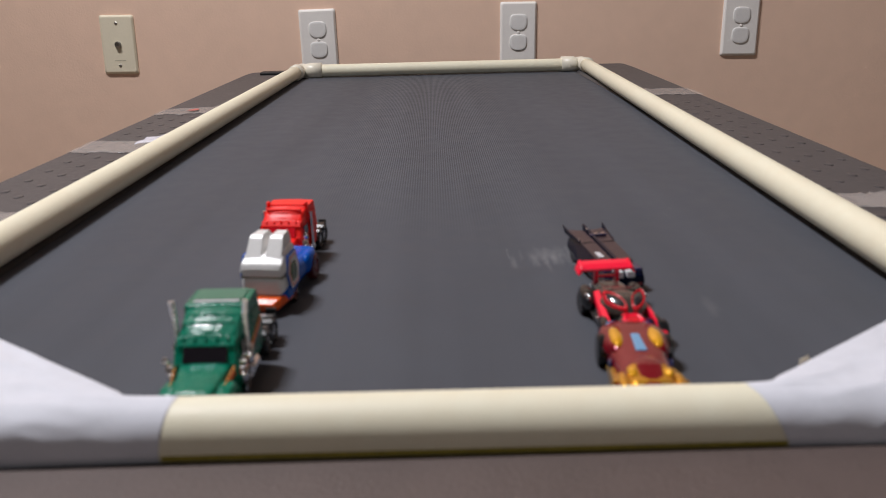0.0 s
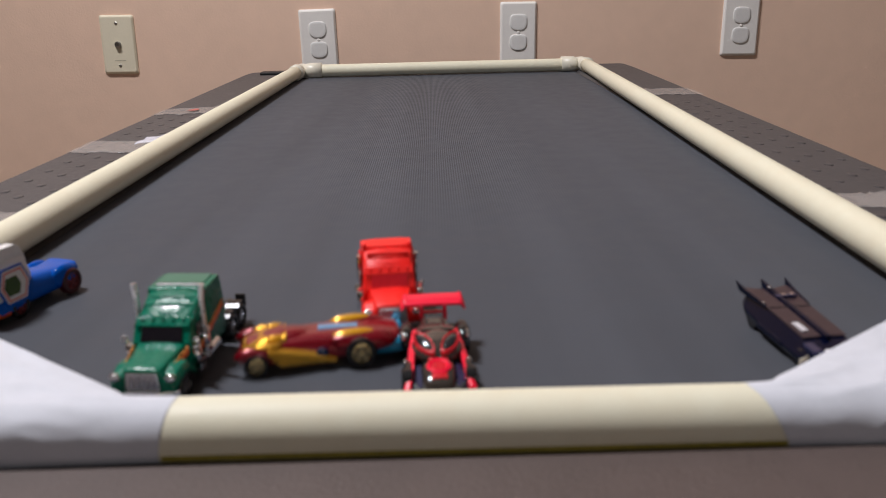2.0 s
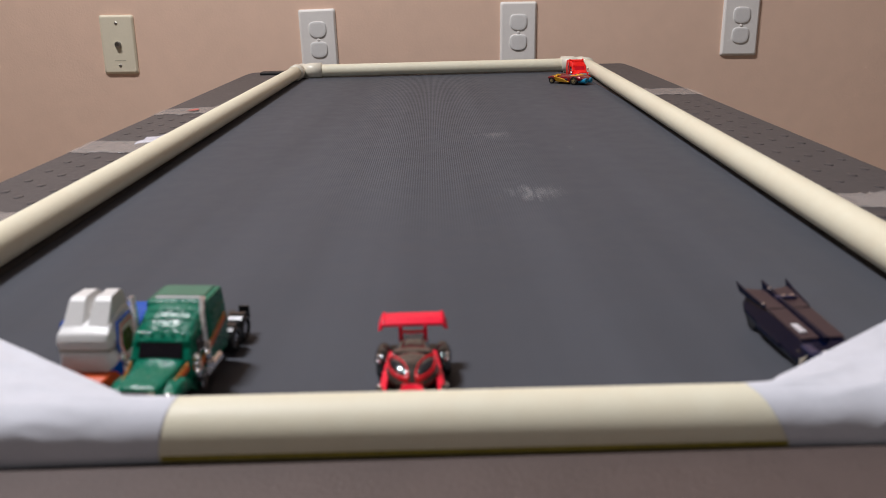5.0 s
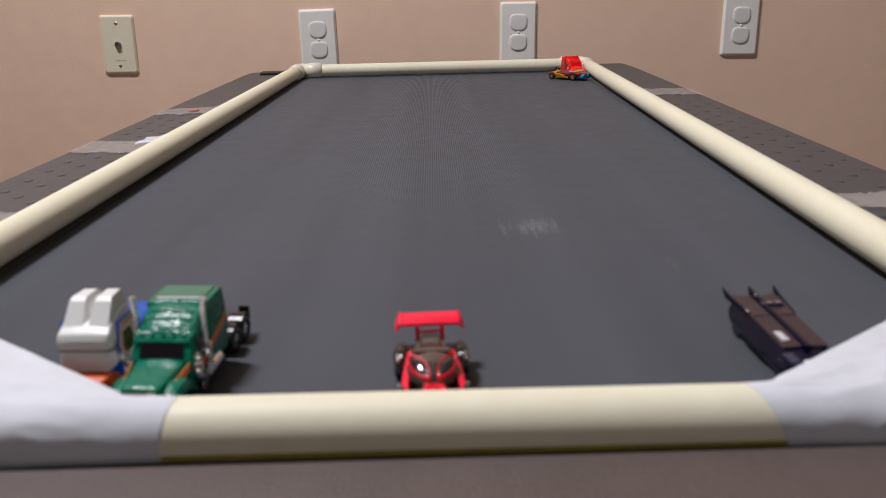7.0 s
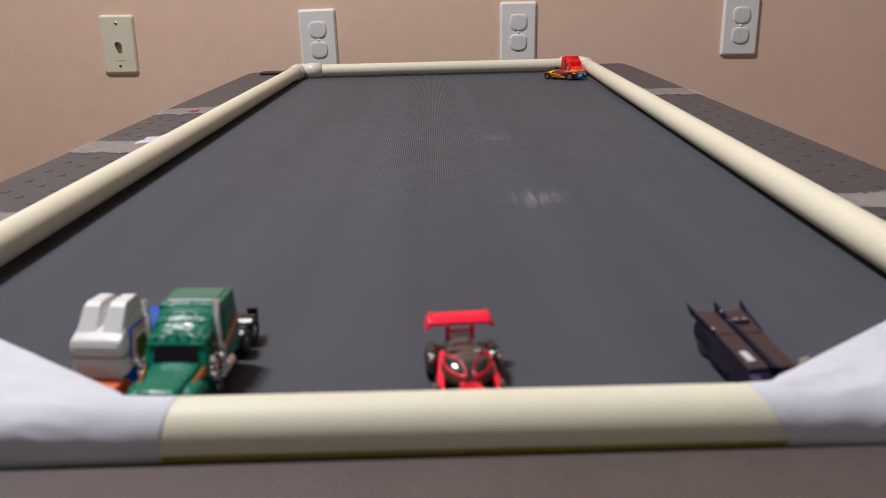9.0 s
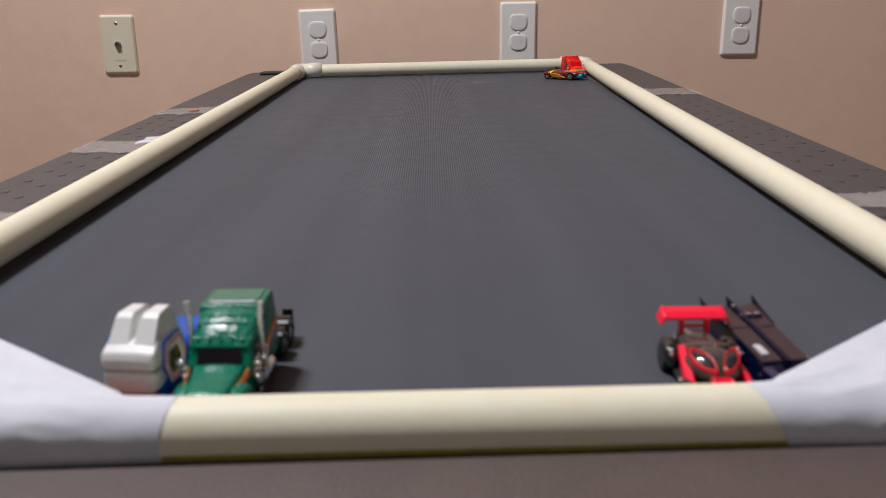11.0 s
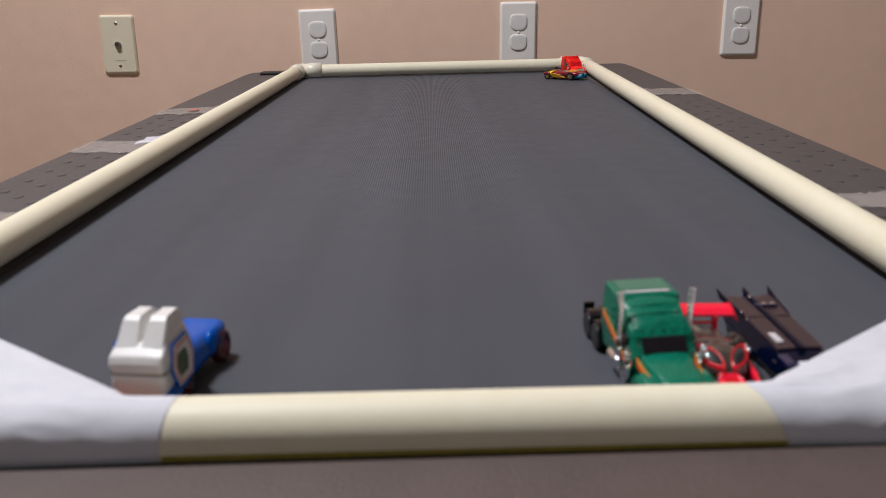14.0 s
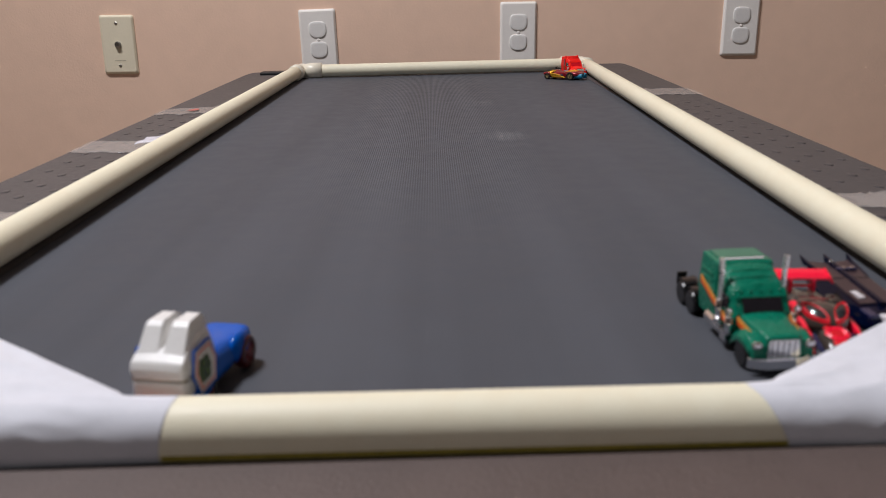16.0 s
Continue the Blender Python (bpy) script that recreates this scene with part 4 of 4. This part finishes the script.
        P("tail_thruster", lathe([(20, 4.6), (28, 4.6), (33, 4.4), (33.6, 3.5), (31, 2.0)], 16, "y"), TEAL, "teal blue tail thruster").location = (s * 6.4 * MM, 0, 6.6 * MM)
    P("tail", shell([(18, 7, 9, 6, 4, 7, 9.0, 0.3), (27, 6, 9.4, 7, 4.6, 7, 9.4, 0.3), (32, 5.0, 8.4, 6.6, 5.4, 7, 9.2, 0.2)]), TEAL, "teal blue tail", bevel=0.0008)
    for s in (-1, 1):
        wheel(t, s * 11.5, -27.5, 4.9, 4.0, TYRE, PALE_GOLD, 5, "gold spoked rim")
        wheel(t, s * 12.0, 13.3, 6.3, 4.6, TYRE, PALE_GOLD, 5, "gold spoked rim")
    return t


helmet = helmet_car()
black_car = finned_car()
racer = web_car()
roadster = gold_car()


# ---------------------------------------------------------------- dust on the belt
def smudge(name, label, count, spread_u, spread_v, size, seed):
    """Flat flecks of dust lying on the belt."""
    rnd = random.Random(seed)
    bm = bmesh.new()
    for i in range(count):
        cu, cv = rnd.gauss(0, spread_u), rnd.gauss(0, spread_v)
        a0, r1, r2 = rnd.uniform(0, 3.1), size * rnd.uniform(0.3, 1.3), size * rnd.uniform(0.15, 0.5)
        ring = []
        for k in range(7):
            a = k * math.tau / 7
            x, y = r1 * math.cos(a), r2 * math.sin(a) * rnd.uniform(0.6, 1.3)
            ring.append((cu + x * math.cos(a0) - y * math.sin(a0), cv + x * math.sin(a0) + y * math.cos(a0), 0.0004 + i * 0.000004))
        loft([ring, [(p[0], p[1], p[2] + 0.00005) for p in ring]], True, bm)
    return part(name, bm, DUST, mill, label)

dust = []
for count, su, sv, size, lag, u in ((30, 0.010, 0.006, 0.0023, 0.028, 0.066), (52, 0.011, 0.008, 0.0023, 0.272, 0.079), (3, 0.004, 0.006, 0.0018, 0.10, 0.135),
                                    (3, 0.004, 0.010, 0.0016, -0.06, 0.155), (2, 0.004, 0.006, 0.0015, 0.26, 0.10), (4, 0.006, 0.02, 0.0014, 1.15, -0.07),
                                    (8, 0.02, 0.02, 0.0009, 0.75, 0.02)):
    dust.append((smudge("dust_mark", "faint smudge of pale dust on the belt", count, su, sv, size, len(dust) + 3), lag, u))


# ---------------------------------------------------------------- motion
def drive(u, v, turn, lift=0.0, lean=0.0):
    """A toy's pose on the belt; turn 0: nose to the camera, positive: nose to the right as the camera sees it."""
    return DECK @ pose(u, v, lift, 0, 0, turn) @ pose(0, 0, 0, 0, lean, 0)


def motions():
    walk(green_truck, [(t, drive(*p)) for t, *p in (
        (0, -0.0772, 0.2772, -1.0), (0.5, -0.0789, 0.2774, -1.3), (1, -0.0809, 0.2775, -1.7), (1.5, -0.0832, 0.2777, -2.0),
        (2, -0.0977, 0.2965, -5.0), (2.5, -0.0996, 0.2879, -5.3), (3, -0.0996, 0.2879, -5.7), (3.5, -0.0996, 0.2879, -6.0),
        (4, -0.0931, 0.2818, -5.9), (6.5, -0.0937, 0.2828, -5.4), (7, -0.0930, 0.2818, -5.3), (7.5, -0.0927, 0.2818, -5.2),
        (8, -0.0927, 0.2818, -5.1), (8.5, -0.0934, 0.2818, -5.0), (9, -0.0874, 0.2787, -3.6), (9.2, -0.0802, 0.2764, -3.0),
        (11.3, -0.0704, 0.2760, -3.0), (11.5, -0.0694, 0.2758, -2.4), (12, -0.0644, 0.2754, -1.0), (12.5, -0.0495, 0.2761, 1.0),
        (12.7, -0.0302, 0.2765, 1.4), (13, 0.0081, 0.2759, 2.0), (13.2, 0.0371, 0.2761, 3.0), (13.4, 0.0672, 0.2776, 4.0),
        (13.5, 0.0838, 0.2764, 5.0), (14, 0.0848, 0.2751, 5.0), (14.5, 0.0851, 0.2751, 5.0), (15, 0.0959, 0.2783, 5.0),
        (15.5, 0.1107, 0.2893, 4.0), (16, 0.1338, 0.3093, 3.0),
    )])
    walk(helmet, [(t, drive(*p)) for t, *p in (
        (0, -0.0722, 0.3713, -8.0), (0.5, -0.0824, 0.3711, -8.5), (1, -0.1285, 0.3420, -21.0), (1.3, -0.1605, 0.3265, -18.0),
        (1.5, -0.1746, 0.3424, -18.4), (2, -0.1972, 0.3613, -17.7), (2.5, -0.1979, 0.3617, -15.6), (3, -0.1946, 0.3580, -13.4),
        (3.5, -0.1627, 0.3269, -8.0), (4, -0.1250, 0.2959, -3.0), (6.5, -0.1253, 0.2959, -3.0), (7, -0.1250, 0.2959, -3.0),
        (7.5, -0.1253, 0.2959, -3.0), (8, -0.1253, 0.2976, -3.0), (8.5, -0.1325, 0.3072, -3.0), (9, -0.1164, 0.2898, -7.0),
        (11.5, -0.0998, 0.2778, -9.0), (12, -0.0997, 0.2778, -9.5), (12.5, -0.0918, 0.2720, -10.0), (13, -0.0820, 0.2684, -11.0),
        (13.5, -0.0882, 0.2694, -9.5), (14, -0.0964, 0.2750, -8.0), (14.5, -0.0886, 0.2700, -8.8), (15, -0.0845, 0.2684, -9.5),
        (15.5, -0.0947, 0.2745, -10.2), (16, -0.0862, 0.2695, -11.0),
    )])
    walk(red_truck, [(t, drive(*p)) for t, *p in (
        (0, -0.0761, 0.4257, -6.0), (0.5, -0.0814, 0.4268, -4.0), (0.6, -0.0799, 0.4227, -4.0), (1, -0.0724, 0.4063, -2.0),
        (1.3, -0.0590, 0.3682, 3.0), (1.5, -0.0322, 0.3289, 5.0), (1.7, -0.0260, 0.3165, 8.6), (2, -0.0166, 0.3460, 6.0),
        (2.3, -0.0115, 0.4379, 0.9), (2.5, -0.0012, 0.4981, 10.0), (3, 0.0758, 0.6431, 24.0), (3.5, 0.1940, 0.7560, 50.0),
        (4, 0.2245, 1.0110, 4.0), (6.4, 0.2360, 1.3450, 16.0), (16, 0.2360, 1.3450, 16.0),
    )])
    walk(racer, [(t, drive(*p)) for t, *p in (
        (0, 0.0856, 0.3216, 4.0), (0.5, 0.0780, 0.3277, 1.0), (1, 0.0574, 0.3280, -2.0), (1.4, 0.0130, 0.3267, -10.0),
        (1.5, 0.0023, 0.3263, -8.0), (1.7, 0.0044, 0.3176, 6.0), (1.8, 0.0055, 0.3065, 8.0), (2, 0.0050, 0.2842, 2.7),
        (2.1, 0.0052, 0.2802, 0.0), (2.5, -0.0054, 0.2640, 0.0), (3, -0.0060, 0.2640, 0.0), (3.5, -0.0040, 0.2640, 0.0),
        (4, -0.0067, 0.2640, 0.0), (6.5, 0.0029, 0.2640, 1.9), (7, 0.0035, 0.2640, 2.3), (7.5, 0.0040, 0.2640, 2.7),
        (8, 0.0048, 0.2640, 3.1), (8.5, 0.0104, 0.2640, 3.5), (9, 0.0159, 0.2640, 3.8), (9.2, 0.0301, 0.2640, 4.0),
        (11.3, 0.1058, 0.2622, -2.9), (11.5, 0.1058, 0.2622, -2.9), (12, 0.1052, 0.2622, -2.9), (12.5, 0.1051, 0.2622, -2.9),
        (13, 0.1057, 0.2623, -3.1), (13.5, 0.1084, 0.2698, -3.2), (14, 0.1086, 0.2653, -3.4), (14.5, 0.1085, 0.2643, -3.7),
        (15, 0.1246, 0.2751, -4.1), (15.5, 0.1389, 0.2849, -4.4), (16, 0.1635, 0.3023, -4.8),
    )])
    walk(black_car, [(t, drive(*p)) for t, *p in (
        (0, 0.0922, 0.3920, 8.0), (0.5, 0.1072, 0.3852, 3.4), (0.7, 0.1193, 0.3508, 10.0), (1, 0.1375, 0.2992, 6.6),
        (1.5, 0.1502, 0.2962, 6.7), (2, 0.1526, 0.2974, 5.0), (2.5, 0.1514, 0.2965, 4.6), (3, 0.1516, 0.2965, 5.0),
        (3.5, 0.1529, 0.2969, 4.4), (4, 0.1511, 0.2956, 4.0), (6.5, 0.1527, 0.2969, 3.7), (7, 0.1423, 0.2890, 2.5),
        (7.5, 0.1219, 0.2718, 3.4), (8, 0.1232, 0.2746, 4.8), (8.5, 0.1248, 0.2736, 3.7), (9, 0.1227, 0.2725, 4.0),
        (11.5, 0.1305, 0.2785, 4.1), (12, 0.1303, 0.2781, 4.2), (12.5, 0.1307, 0.2793, 4.6), (13, 0.1310, 0.2789, 4.1),
        (13.5, 0.1326, 0.2849, 2.4), (14, 0.1396, 0.2879, 2.8), (14.5, 0.1337, 0.2854, 3.5), (15, 0.1468, 0.2914, 3.1),
        (15.5, 0.1604, 0.3048, 2.2), (16, 0.1924, 0.3287, 0.3),
    )])
    walk(roadster, [(t, drive(*p)) for t, *p in (
        (0, 0.0813, 0.2715, -4.2), (0.5, 0.0740, 0.2715, -4.8), (1, 0.0488, 0.2715, -8.0), (1.3, 0.0199, 0.2720, -12.0),
        (1.5, -0.0166, 0.2715, -14.7), (1.7, -0.0396, 0.2701, -58.6), (2.1, -0.0405, 0.3310, -93.3), (2.3, -0.0431, 0.4270, -163.5),
        (2.5, -0.0262, 0.5055, -171.5), (3, 0.0520, 0.6290, -158.0), (3.3, 0.1364, 0.6710, -118.0), (3.5, 0.1880, 0.6927, -103.8),
        (4, 0.2100, 0.9630, -130.0), (6.3, 0.2255, 1.2956, -135.0), (7, 0.2255, 1.2956, -134.8), (8, 0.2194, 1.3002, -127.0),
        (16, 0.2194, 1.3002, -127.0),
    )])
    # dust lying on the belt goes round with it; the belt speeds up
    laps = (-2.29, 0.04, 2.33, 4.70, 6.99, 8.80, 10.40, 11.87, 13.23, 14.51, 15.73, 16.95)
    around, top = 2.62, V_FAR - V_NEAR + 0.03

    def on_belt(t, lag, u):
        s = (np.interp(t, laps, range(len(laps))) * around + 0.49 - V_NEAR + 0.01 - lag) % around
        if s < top:
            return pose(u, V_NEAR - 0.01 + s, 0)
        return pose(u, V_NEAR - 0.01 + top * (around - s) / (around - top), -0.049)

    for mark, lag, u in dust:
        walk(mark, [(i / 10, on_belt(i / 10, lag, u)) for i in range(161)])


motions()
